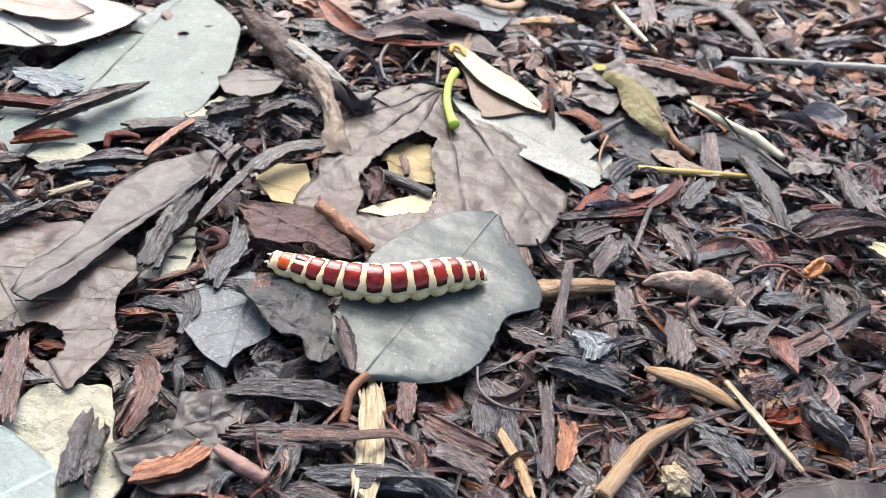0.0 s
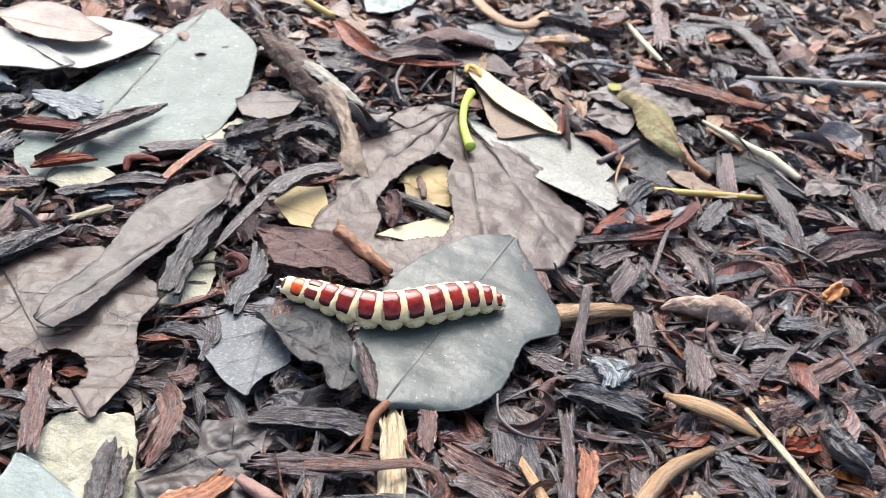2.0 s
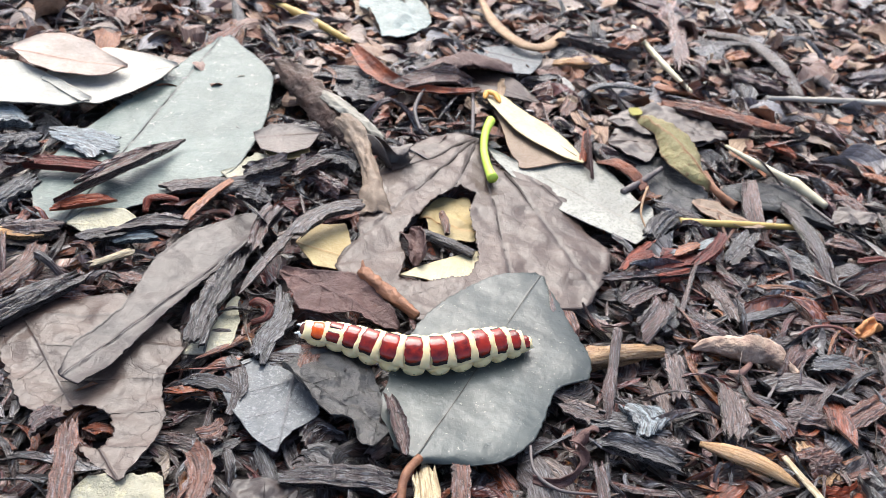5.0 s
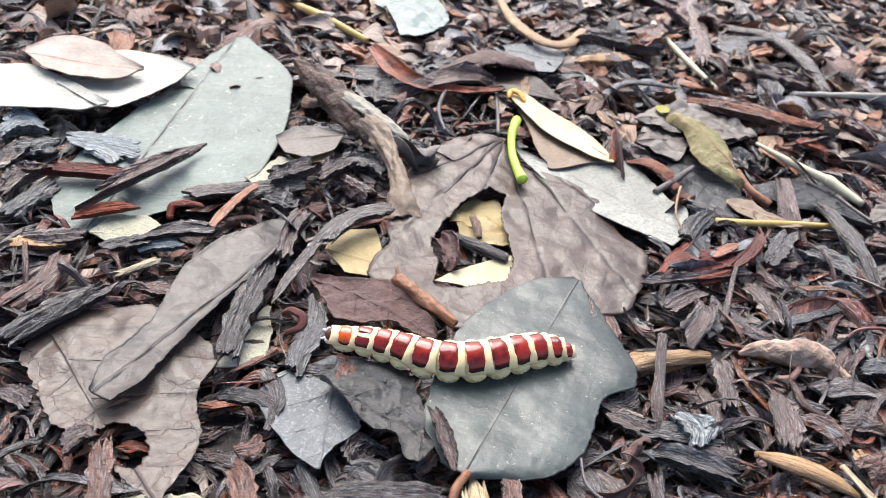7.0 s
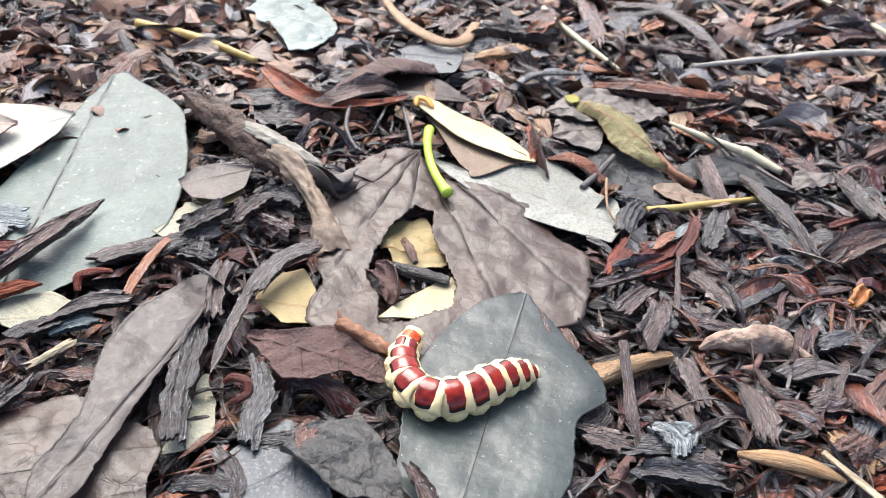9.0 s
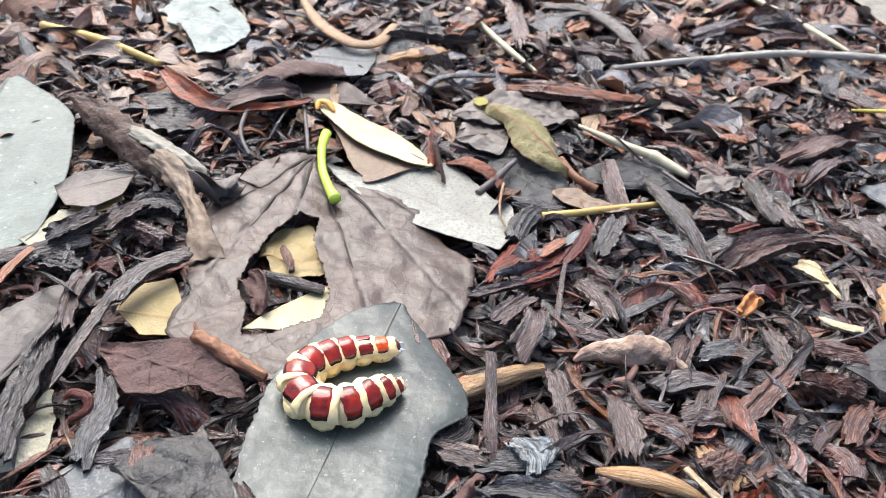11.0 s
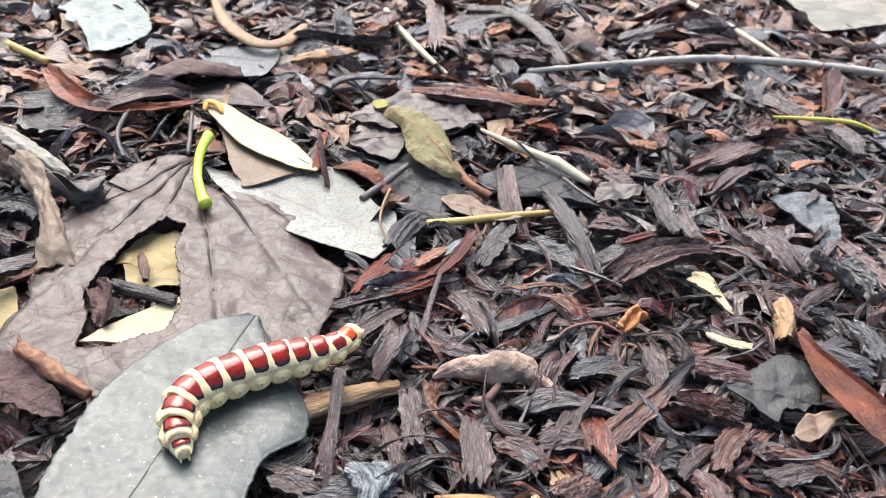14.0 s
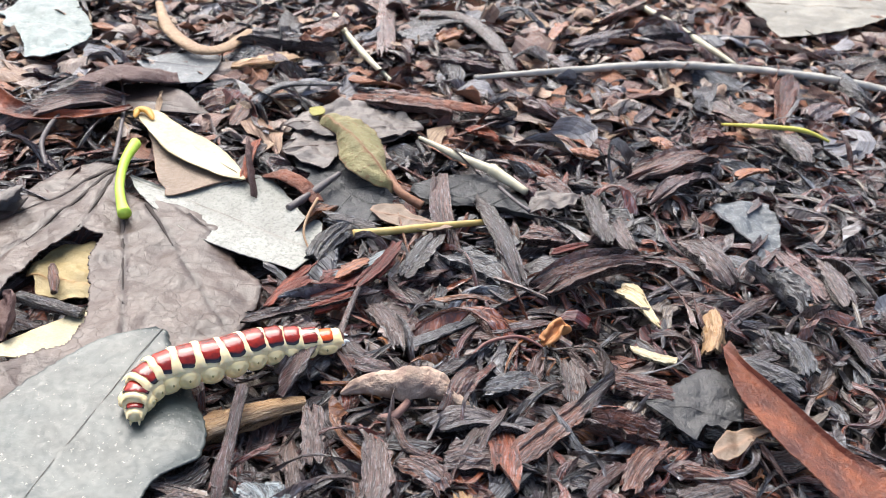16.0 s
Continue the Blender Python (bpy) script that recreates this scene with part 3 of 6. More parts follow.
            if (y1 > c) != (y2 > c) and a < (x2 - x1) * (c - y1) / (y2 - y1) + x1:
                inside = not inside
        return inside

    keep = set()
    for i in range(ns):
        for j in range(nu):
            if hole:
                s = (ss[i] + ss[i + 1]) / 2
                u = -1 + 2 * (j + 0.5) / nu
                a, c = s * size, u * (lw[i] if u > 0 else rw[i])
                if gone(a + 0.5 * noise.noise((a * 0.8, c * 0.8, 1)), c + 0.5 * noise.noise((a * 0.8, c * 0.8, 9))):
                    continue
            keep.add((i, j))
    faces = []
    for i, j in sorted(keep):
        q = (grid[i, j], grid[i + 1, j], grid[i + 1, j + 1], grid[i, j + 1])
        faces.append(q)
        faces.append(tuple(top + k for k in reversed(q)))
        for (di, dj), (a, c) in (((-1, 0), (0, 3)), ((1, 0), (2, 1)), ((0, -1), (1, 0)), ((0, 1), (3, 2))):
            if (i + di, j + dj) not in keep:
                faces.append((q[a], q[c], top + q[c], top + q[a]))
    mid = (b + t) * 0.5 * MM
    mid.z = z * MM
    me = mesh_of(name, [v - mid for v in verts], faces, LEAF[mat], vein=vein)
    ob = new(name, me)
    if parent is None:
        ob.location = mid
        tagged(ob, label, "leaf")
    else:
        ob.parent = parent
        ob.location = mid - parent.location
        tagged(ob, label)
    def on_blade(s, across):
        u = across / max(lw[min(ns, int(s * ns))] if across > 0 else rw[min(ns, int(s * ns))], 0.02)
        p = b + ax * (s * size) + ay * (across + bend * 4 * s * (1 - s))
        return Vector((p.x, p.y, rise(s, max(-1, min(1, u)), s * size, across) + 0.10)) * MM - mid

    if rib and size > 14:
        part("midrib", tube_mesh("midrib", [on_blade(s, 0.0) for s in np.linspace(0.02, 0.6 if hole else 0.95, 12)], [0.62 * rib * MM, 0.5 * rib * MM, 0.2 * rib * MM], VEIN[mat], 8, 40, 0.5, 0.1), ob)
    if rib and veins and size > 18:
        for k in range(1, veins):
            for side in (-1, 1):
                s0 = (k + (0.15 if side > 0 else 0.5)) / veins
                wide = lw if side > 0 else rw
                pts = []
                for q in np.linspace(0, 0.9, 7):
                    c = wide[min(ns, int(min(s0, 1) * ns))] * q
                    s1 = s0 + slope * c / size
                    if s1 < 0.97 and c < 0.92 * wide[min(ns, int(s1 * ns))] and not gone(s1 * size, side * c):
                        pts.append(on_blade(s1, side * c))
                if len(pts) > 3:
                    part("side_vein", tube_mesh("side_vein", pts, [0.34 * rib * MM, 0.26 * rib * MM, 0.1 * rib * MM], VEIN[mat], 6, 16, 0.5, 0.1), ob)
    for a in palm:
        ca, sa = math.cos(radians(a)), math.sin(radians(a))
        far = 0.45 if abs(a) > 20 else 0.66
        pts = [on_blade(max(0.01, q * ca), q * size * sa) - Vector((0, 0, 0.28 * MM)) for q in np.linspace(0.015, far, 9)]
        eaten = [gone(max(0.01, q * ca) * size, q * size * sa) or abs(q * size * sa) > 0.9 * (lw if sa > 0 else rw)[min(ns, int(q * ca * ns))] for q in np.linspace(0.015, far, 9)]
        while eaten and eaten[0]:
            pts, eaten = pts[1:], eaten[1:]
        pts = pts[:eaten.index(True)] if True in eaten else pts
        if len(pts) < 3:
            continue
        part("vein", tube_mesh("vein", pts, [0.55 * MM, 0.38 * MM, 0.14 * MM], VEIN[mat], 8, 30, 0.6, 0.1), ob)
    if stalk:
        pts = [Vector(p) * MM - mid for p in stalk]
        part("leaf_stalk", tube_mesh("leaf_stalk", pts, [stalk_r * MM, stalk_r * 0.9 * MM, stalk_r * 1.15 * MM], stalk_mat or TWIG["rust"], 10, 22, 1.0, 0.15), ob)
    return ob


def curled_sheet(name, label, rows, mat, category="leaf", jag=0.25, thick=0.25, n=46, m=18, crumple=0.35, parent=None):
    """A dry strip or leaf rolled about its length. rows, in millimetres and degrees: x, y, z of the line that it lies on,
    its breadth measured round the curl, how far it curls, and which way the hollow faces (90 up, 270 down, 0 to its own side)."""
    s = np.linspace(0, 1, n)
    cols = [smooth_profile([r[i] for r in rows], s) for i in range(6)]
    base = Vector(rows[0][:3]) * MM
    seed = rows[0][0] * 0.31 + rows[0][1] * 0.17
    pts = [Vector((cols[0][i], cols[1][i], cols[2][i])) for i in range(n)]
    top, low, vein = [], [], []
    for i in range(n):
        t = (pts[min(i + 1, n - 1)] - pts[max(i - 1, 0)]).normalized()
        side = t.cross(Vector((0, 0, 1))).normalized()
        up = side.cross(t).normalized()
        wide, sweep, face = max(cols[3][i], 0.1), radians(max(cols[4][i], 3.0)), radians(cols[5][i])
        r = wide / sweep
        c = pts[i] + (side * math.cos(face) + up * math.sin(face)) * r
        lead = sum((pts[k] - pts[k - 1]).length for k in range(1, i + 1)) if i else 0.0
        for j in range(m + 1):
            u = -1 + 2 * j / m
            ragged = 1 + (jag / wide * 2 * noise.noise((lead * 0.9, seed, 3.0 + (u > 0) * 9)) if abs(u) > 0.8 else 0.0)
            a = face + math.pi + 0.5 * sweep * u * ragged
            rr = r * (1 - 0.10 * abs(u)) + crumple * noise.noise((lead * 0.25, u * 2.0, seed)) + 0.4 * crumple * noise.noise((lead * 0.8, u * 6.0, seed + 5))
            d = side * math.cos(a) + up * math.sin(a)
            slip = t * (jag * 1.5 * noise.noise((u * 3.0, seed, 8.0)) if i in (0, n - 1) else 0.0)
            top.append((c + d * (rr - thick / 2) + slip) * MM - base)
            low.append((c + d * (rr + thick / 2) + slip) * MM - base)
            vein.append(0.7 if abs(u) > 0.97 else 0.0)
    k, q = n * (m + 1), m + 1
    faces = []
    for i in range(n - 1):
        for j in range(m):
            a = i * q + j
            faces.append((a, a + 1, a + q + 1, a + q))
            faces.append((k + a, k + a + q, k + a + q + 1, k + a + 1))
        for a, b in ((i * q, i * q + q), (i * q + q + m, i * q + m)):
            faces.append((a, b, k + b, k + a))
    for j in range(m):
        for a, b in ((j + 1, j), ((n - 1) * q + j, (n - 1) * q + j + 1)):
            faces.append((a, b, k + b, k + a))
    ob = new(name, mesh_of(name, top + low, faces, mat, uvs=[(v.x, v.y) for v in top + low], vein=vein + vein))
    if parent is None:
        ob.location = base
        return tagged(ob, label, category)
    ob.parent = parent
    ob.location = base - parent.location
    return tagged(ob, label)


# ---- ground ----
def ground_sheet():
    xs = np.concatenate([np.linspace(-40, -0.45, 14), np.linspace(-0.4, 0.55, 96), np.linspace(0.6, 40, 14)])
    ys = np.concatenate([np.linspace(-40, -0.25, 14), np.linspace(-0.2, 0.65, 86), np.linspace(0.7, 40, 14)])
    v = [(x, y, floor_z(x, y)) for x in xs for y in ys]
    n = len(ys)
    f = [(i * n + j, (i + 1) * n + j, (i + 1) * n + j + 1, i * n + j + 1) for i in range(len(xs) - 1) for j in range(n - 1)]
    return tagged(new("ground", mesh_of("ground", v, f, SOIL)), "dark damp soil under bark mulch", "ground", kind="structure")


def chip_size(rng):
    """Length, width, thickness in millimetres: half of them slivers, half broader flakes."""
    length = float(np.clip(rng.lognormal(math.log(10.5), 0.5), 3, 34))
    width = length * (rng.uniform(0.06, 0.13) if rng.random() < 0.45 else rng.uniform(0.13, 0.29))
    width = float(np.clip(width, 0.6, 5.5))
    return length, width, float(np.clip(width * rng.uniform(0.14, 0.42), 0.3, 1.7))


# round places where broad leaves lie flat: x, y, radius in millimetres; the mulch stays low there
UNDER = [(33, 142, 7),
         (39, 144, 7),
         (45, 146, 6),
         (50, 147, 5),
         (22, 148, 17),
         (16, 136, 17),
         (10, 123, 17),
         (13, 181, 34),
         (-10, 148, 8),
         (-16, 151, 8),
         (-21, 154, 8),
         (-60, 235, 21),
         (-63, 212, 21),
         (-66, 189, 21),
         (-92, 219, 12),
         (-102, 219, 12),
         (-112, 220, 12),
         (-82, 230, 17),
         (-95, 234, 14),
         (-55, 134, 9),
         (-48, 147, 9),
         (-41, 159, 9),
         (-48, 118, 15),
         (-54, 126, 15),
         (-61, 134, 15),
         (-24, 119, 9),
         (-24, 125, 9),
         (-23, 132, 9),
         (-11, 125, 11),
         (-24, 96, 10),
         (-42, 94, 12),
         (-49, 87, 8),
         (-45, 83, 8),
         (-41, 79, 8),
         (-61, 170, 6),
         (-65, 169, 6),
         (-69, 169, 6),
         (-40, 197, 6),
         (50, 197, 14),
         (41, 204, 14),
         (32, 211, 14),
         (35, 225, 5),
         (29, 232, 5),
         (24, 240, 5),
         (33, 219, 8),
         (28, 225, 8),
         (24, 232, 8),
         (66, 237, 8),
         (69, 229, 8),
         (73, 221, 8),
         (68, 238, 16),
         (69, 208, 11),
         (65, 214, 11),
         (61, 221, 11),
         (101, 208, 9),
         (95, 212, 9),
         (89, 215, 9),
         (81, 198, 5),
         (77, 200, 5),
         (73, 202, 5),
         (-24, 225, 5),
         (-30, 233, 5),
         (-36, 241, 5),
         (-29, 229, 5),
         (-34, 232, 5),
         (-39, 236, 5),
         (-10, 195, 5),
         (-13, 206, 5),
         (-17, 216, 5),
         (-34, 211, 8),
         (27, 277, 11),
         (18, 271, 10),
         (11, 269, 10),
         (4, 266, 10),
         (25, 255, 9),
         (18, 256, 9),
         (11, 257, 9),
         (-6, 312, 16),
         (-11, 303, 16),
         (-16, 294, 16),
         (118, 138, 9),
         (264, 335, 44),
         (157, 192, 10),
         (136, 118, 7),
         (133, 128, 7),
         (129, 139, 7),
         (9, 189, 9),
         (-19, 172, 8),
         (87, 94, 6),
         (80, 93, 6),
         (74, 93, 6)]


def sunk(x, y):
    low = 0.0
    for ux, uy, ur in UNDER:
        d = math.hypot(x / MM - ux, y / MM - uy)
        low = max(low, min(1.0, max(0.0, (ur - d) / 5.0 + 0.6)))
    return low


def strand_size(rng):
    """Length, width, thickness, bow and sideways bend of a torn fibre strip, in millimetres."""
    length = float(np.clip(rng.lognormal(math.log(13), 0.45), 5, 32))
    width = rng.uniform(0.3, 1.3)
    return length, width, width * rng.uniform(0.25, 0.5), length * rng.normal(0.05, 0.08), length * rng.normal(0, 0.15)


def mulch_bed(layers, strands):
    """The uncountable rest of the mulch: torn chips lying over one another, with finer fibres between.
    layers: count, x from, x to, y from, y to, lowest, highest (millimetres over the soil), size, stations, fibres."""
    rng = np.random.default_rng(11)
    V, F, U = [], [], []
    o = 0
    for count, x0, x1, y0, y1, z0, z1, size, n, cols in layers:
        for k in range(count):
            x, y = rng.uniform(x0, x1), rng.uniform(y0, y1)
            length, width, thick = (size * q for q in chip_size(rng))
            v, f, uv = chip_verts(rng, length * MM, width * MM, thick * MM, n, cols, 0.9, rng.normal(0.01, 0.055) * length * MM, 0.10, rng.normal(0, 0.35), rng.normal(0, 0.05) * length * MM)
            low = sunk(x, y)
            high = (z0 + (z1 - z0) * k / count + rng.uniform(-0.5, 0.6)) * (1 - 0.55 * low)
            m = np.array(pose(x, y, floor_z(x, y) + high * MM, rng.normal(0, 24 - 17 * low), rng.normal(0, 11 - 7 * low), rng.uniform(0, 360)))
            V.append(v @ m[:3, :3].T + m[:3, 3])
            F += [(o + a, o + b, o + c, o + d) for a, b, c, d in f]
            U.append(uv)
            o += len(v)
    for count, x0, x1, y0, y1 in strands:
        for k in range(count):
            x, y = rng.uniform(x0, x1), rng.uniform(y0, y1)
            while sunk(x, y) > 0.3:
                x, y = rng.uniform(x0, x1), rng.uniform(y0, y1)
            length, width, thick, bow, bend = strand_size(rng)
            v, f, uv = chip_verts(rng, length * MM, width * MM, thick * MM, 7, 3, 0.9, bow * MM, 0.05, rng.normal(0, 0.6), bend * MM)
            m = np.array(pose(x, y, floor_z(x, y) + rng.uniform(4.2, 6.0) * MM, rng.normal(0, 25), rng.normal(0, 9), rng.uniform(0, 360)))
            V.append(v @ m[:3, :3].T + m[:3, 3])
            F += [(o + a, o + b, o + c, o + d) for a, b, c, d in f]
            U.append(uv)
            o += len(v)
    return tagged(new("mulch", mesh_of("mulch", np.concatenate(V).tolist(), F, MULCH, np.concatenate(U), smooth=False)), "wet dark red-brown shredded bark mulch covering the ground", "mulch", kind="stuff")


def loose_chips(count, kinds):
    """Chips on top of the bed round the leaves and the open mulch, one by one, on a few shared meshes."""
    rng = np.random.default_rng(5)
    shapes = []
    for k in range(kinds):
        length, width, thick = chip_size(rng)
        length, width = max(length, 8), max(width, 1.2)
        bend = 0.0
        if k % 2:
            length, width, thick, bow, bend = strand_size(rng)
        v, f, uv = chip_verts(rng, length * MM, width * MM, thick * MM, 7, 5, 0.9, rng.normal(0, 0.05) * length * MM, 0.08, rng.normal(0, 0.3), bend * MM)
        shapes.append(mesh_of("loose_chip", v, f, CHIPS, uv, smooth=False))
    for k in range(count):
        x, y = rng.uniform(-0.09, 0.20), rng.uniform(0.10, 0.29)
        while sunk(x, y) > 0.1:
            x, y = rng.uniform(-0.09, 0.20), rng.uniform(0.10, 0.29)
        ob = new("bark_chip", shapes[k % kinds])
        ob.matrix_basis = pose(x, y, floor_z(x, y) + rng.uniform(4.6, 5.6) * MM, rng.normal(0, 14), rng.normal(0, 8), rng.uniform(0, 360))
        tagged(ob, "small wet bark chip loose on the mulch", "wood chip", "mulch chips")


def leaf_litter(count, x0, x1, y0, y1):
    """Thin curled crumbs of dead leaves that lie among the bark further back."""
    rng = np.random.default_rng(23)
    V, F, U = [], [], []
    o = 0
    for k in range(count):
        x, y = rng.uniform(x0, x1), rng.uniform(y0, y1)
        length = float(np.clip(rng.lognormal(math.log(10), 0.4), 4, 24))
        width = length * rng.uniform(0.25, 0.6)
        v, f, uv = chip_verts(rng, length * MM, width * MM, 0.25 * MM, 6, 6, 1.4, rng.normal(0.06, 0.06) * length * MM, 0.05, rng.normal(0, 0.7), rng.normal(0, 0.08) * length * MM)
        v[:, 2] += np.tile((uv[:36, 1] / (0.5 * width * MM)) ** 2, 2) * rng.normal(0, 0.16) * width * MM
        m = np.array(pose(x, y, floor_z(x, y) + rng.uniform(4.8, 6.8) * MM, rng.normal(0, 18), rng.normal(0, 10), rng.uniform(0, 360)))
        V.append(v @ m[:3, :3].T + m[:3, 3])
        F += [tuple(o + a for a in q) for q in f]
        U.append(uv)
        o += len(v)
    return tagged(new("leaf_litter", mesh_of("leaf_litter", np.concatenate(V).tolist(), F, LITTER, np.concatenate(U), smooth=False)), "crumbled tan and grey dead leaf litter on bark mulch", "leaf litter", kind="stuff")


ground_sheet()
leaf_litter(2200, -0.12, 0.31, 0.232, 0.40)
mulch_bed([(5000, -0.30, 0.46, -0.06, 0.56, 0.2, 4.0, 1.3, 4, 4),
           (7000, -0.145, 0.31, 0.07, 0.40, 0.5, 4.2, 1.15, 4, 5),
           (6000, -0.145, 0.31, 0.07, 0.40, 3.2, 5.6, 0.9, 5, 5),
           (9000, -0.145, 0.31, 0.07, 0.40, 2.4, 5.6, 0.42, 3, 3),
           (1200, -0.10, 0.31, 0.25, 0.40, 4.6, 6.2, 1.5, 5, 6)],
          [(4200, -0.145, 0.31, 0.07, 0.27), (2400, -0.145, 0.31, 0.27, 0.40)])
loose_chips(200, 32)


# ---- caterpillar ----
SEGMENTS = 12
# share of the body's length, and radius in millimetres, from the first ring behind the head to the tail
SEG_LEN = [0.090, 0.078, 0.077, 0.084, 0.090, 0.095, 0.096, 0.094, 0.090, 0.084, 0.072, 0.050]
SEG_RAD = [1.95, 2.3, 2.55, 2.8, 3.0, 3.1, 3.15, 3.15, 3.05, 2.8, 2.35, 1.6]
BODY_MM = 44.0


def barrel(name, length, r0, r1, r2, mat, n=12, ring=28, bulge=0.10):
    """A soft body ring along x whose radius runs r0, r1, r2, with rounded shoulders that sink under its neighbours."""
    v, f = [], []
    for i in range(n + 1):
        s = i / n
        x = (s - 0.5) * length
        r = r0 * (1 - s) * (1 - 2 * s) + r1 * 4 * s * (1 - s) + r2 * s * (2 * s - 1)
        e = abs(2 * s - 1)
        r *= (1 - 0.30 * e ** 4) * (1 + bulge * (1 - e * e))
        for j in range(ring):
            a = 2 * math.pi * j / ring
            low = 0.88 if math.sin(a) < 0 else 1.0
            v.append(Vector((x, math.cos(a) * r * 0.96, math.sin(a) * r * low)) * MM)
    for i in range(n):
        for j in range(ring):
            k = (j + 1) % ring
            f.append((i * ring + j, i * ring + k, (i + 1) * ring + k, (i + 1) * ring + j))
    f.append(tuple(range(ring - 1, -1, -1)))
    f.append(tuple(n * ring + j for j in range(ring)))
    return mesh_of(name, v, f, mat)


def shield(name, x0, x1, r, span, mat, proud, waist=0.0, n=14, ring=24):
    """A curved plate on the back, from x0 to x1, over the angle span on either side of the top; its rim darkens."""
    v, f, rim = [], [], []
    for i in range(n + 1):
        s = i / n
        for j in range(ring + 1):
            u = -1 + 2 * j / ring
            wide = 1 + waist * (1 - (2 * s - 1) ** 2) - 0.10 * abs(2 * s - 1) ** 3 + 0.03 * math.sin(7 * s + r * 11)
            a = math.pi / 2 + radians(span) * u * wide
            nip = 1 - 0.20 * u * u
            x = (x0 + x1) / 2 + (s - 0.5) * (x1 - x0) * (nip + 0.05 * math.sin(9 * u + r * 7) + 0.03 * math.sin(23 * u + r * 3))
            edge = max(abs(2 * s - 1), abs(u))
            rr = r + proud * (1 - edge ** 6)
            v.append(Vector((x, math.cos(a) * rr * 1.04, math.sin(a) * rr)) * MM)
            rim.append(max(0.0, abs(u) - 0.55) / 0.45 + 0.18 * abs(2 * s - 1) ** 4 * abs(u))
    m = ring + 1
    for i in range(n):
        for j in range(ring):
            f.append((i * m + j, (i + 1) * m + j, (i + 1) * m + j + 1, i * m + j + 1))
    return mesh_of(name, v, f, mat, vein=rim)


def collar(name, x, r, width, height, span, mat, seed, n=40, ring=8):
    """A raised fleshy band over the back at x, narrow on top and spreading towards its ends, with an uneven edge."""
    v, f = [], []
    for i in range(n + 1):
        u = -1 + 2 * i / n
        a = math.pi / 2 + radians(span) * u
        half = 0.5 * width * (1 + 0.75 * abs(u) ** 2.4 + 0.16 * noise.noise((u * 4.0, seed, 1.0)))
        mid = x + 0.12 * width * noise.noise((u * 2.5, seed, 5.0))
        fade = (1 - u ** 8)
        for j in range(ring + 1):
            w = -1 + 2 * j / ring
            rr = r + height * fade * (1 - abs(w) ** 2.6) * (1 + 0.18 * noise.noise((u * 6, w * 2, seed + 3))) - 0.12 * abs(w) ** 4
            v.append(Vector((mid + w * half, math.cos(a) * rr * 1.04, math.sin(a) * rr)) * MM)
    m = ring + 1
    for i in range(n):
        for j in range(ring):
            f.append((i * m + j, (i + 1) * m + j, (i + 1) * m + j + 1, i * m + j + 1))
    return mesh_of(name, v, f, mat)


def puffed_lobe(name, rx, ry, rz, side, mat, seed, n=12, ring=22):
    """A round cushion on the flank, facing along y: a swollen rim, a creased ring and a low middle."""
    v, f = [Vector((0, side * ry * 0.98, 0)) * MM], []
    for i in range(1, n + 1):
        q = i / n
        rho = math.sin(min(1.0, q * 1.25) * math.pi / 2) if q < 0.8 else 1.0
        out = math.sqrt(max(0.0, 1 - rho * rho)) if q < 0.8 else -(q - 0.8) / 0.2 * 1.2
        dent = 0.30 * math.exp(-((rho - 0.50) / 0.15) ** 2)
        for j in range(ring):
            a = 2 * math.pi * j / ring
            k = 1 + 0.05 * noise.noise((math.cos(a) * 1.5, math.sin(a) * 1.5, seed))
            gap = 1.0 if -0.9 < math.sin(a) < 0.35 else 0.25
            v.append(Vector((rx * rho * k * math.cos(a), side * ry * (out - dent * gap + 0.03 * noise.noise((rho * 5, a, seed))), rz * rho * k * math.sin(a))) * MM)
    for j in range(ring):
        t3 = (0, 1 + j, 1 + (j + 1) % ring)
        f.append(t3 if side < 0 else t3[::-1])
    for i in range(n - 1):
        for j in range(ring):
            k = (j + 1) % ring
            q4 = (1 + i * ring + j, 1 + (i + 1) * ring + j, 1 + (i + 1) * ring + k, 1 + i * ring + k)
            f.append(q4 if side < 0 else q4[::-1])
    return mesh_of(name, v, f, mat)


def blob(name, rx, ry, rz, mat, n=10, ring=16):
    v, f = [Vector((0, 0, rz)) * MM], []
    for i in range(1, n):
        p = math.pi * i / n
        for j in range(ring):
            a = 2 * math.pi * j / ring
            v.append(Vector((rx * math.sin(p) * math.cos(a), ry * math.sin(p) * math.sin(a), rz * math.cos(p))) * MM)
    v.append(Vector((0, 0, -rz)) * MM)
    for j in range(ring):
        f.append((0, 1 + j, 1 + (j + 1) % ring))
        f.append((len(v) - 1, 1 + (n - 2) * ring + (j + 1) % ring, 1 + (n - 2) * ring + j))
    for i in range(n - 2):
        for j in range(ring):
            k = (j + 1) % ring
            f.append((1 + i * ring + j, 1 + (i + 1) * ring + j, 1 + (i + 1) * ring + k, 1 + i * ring + k))
    return mesh_of(name, v, f, mat)


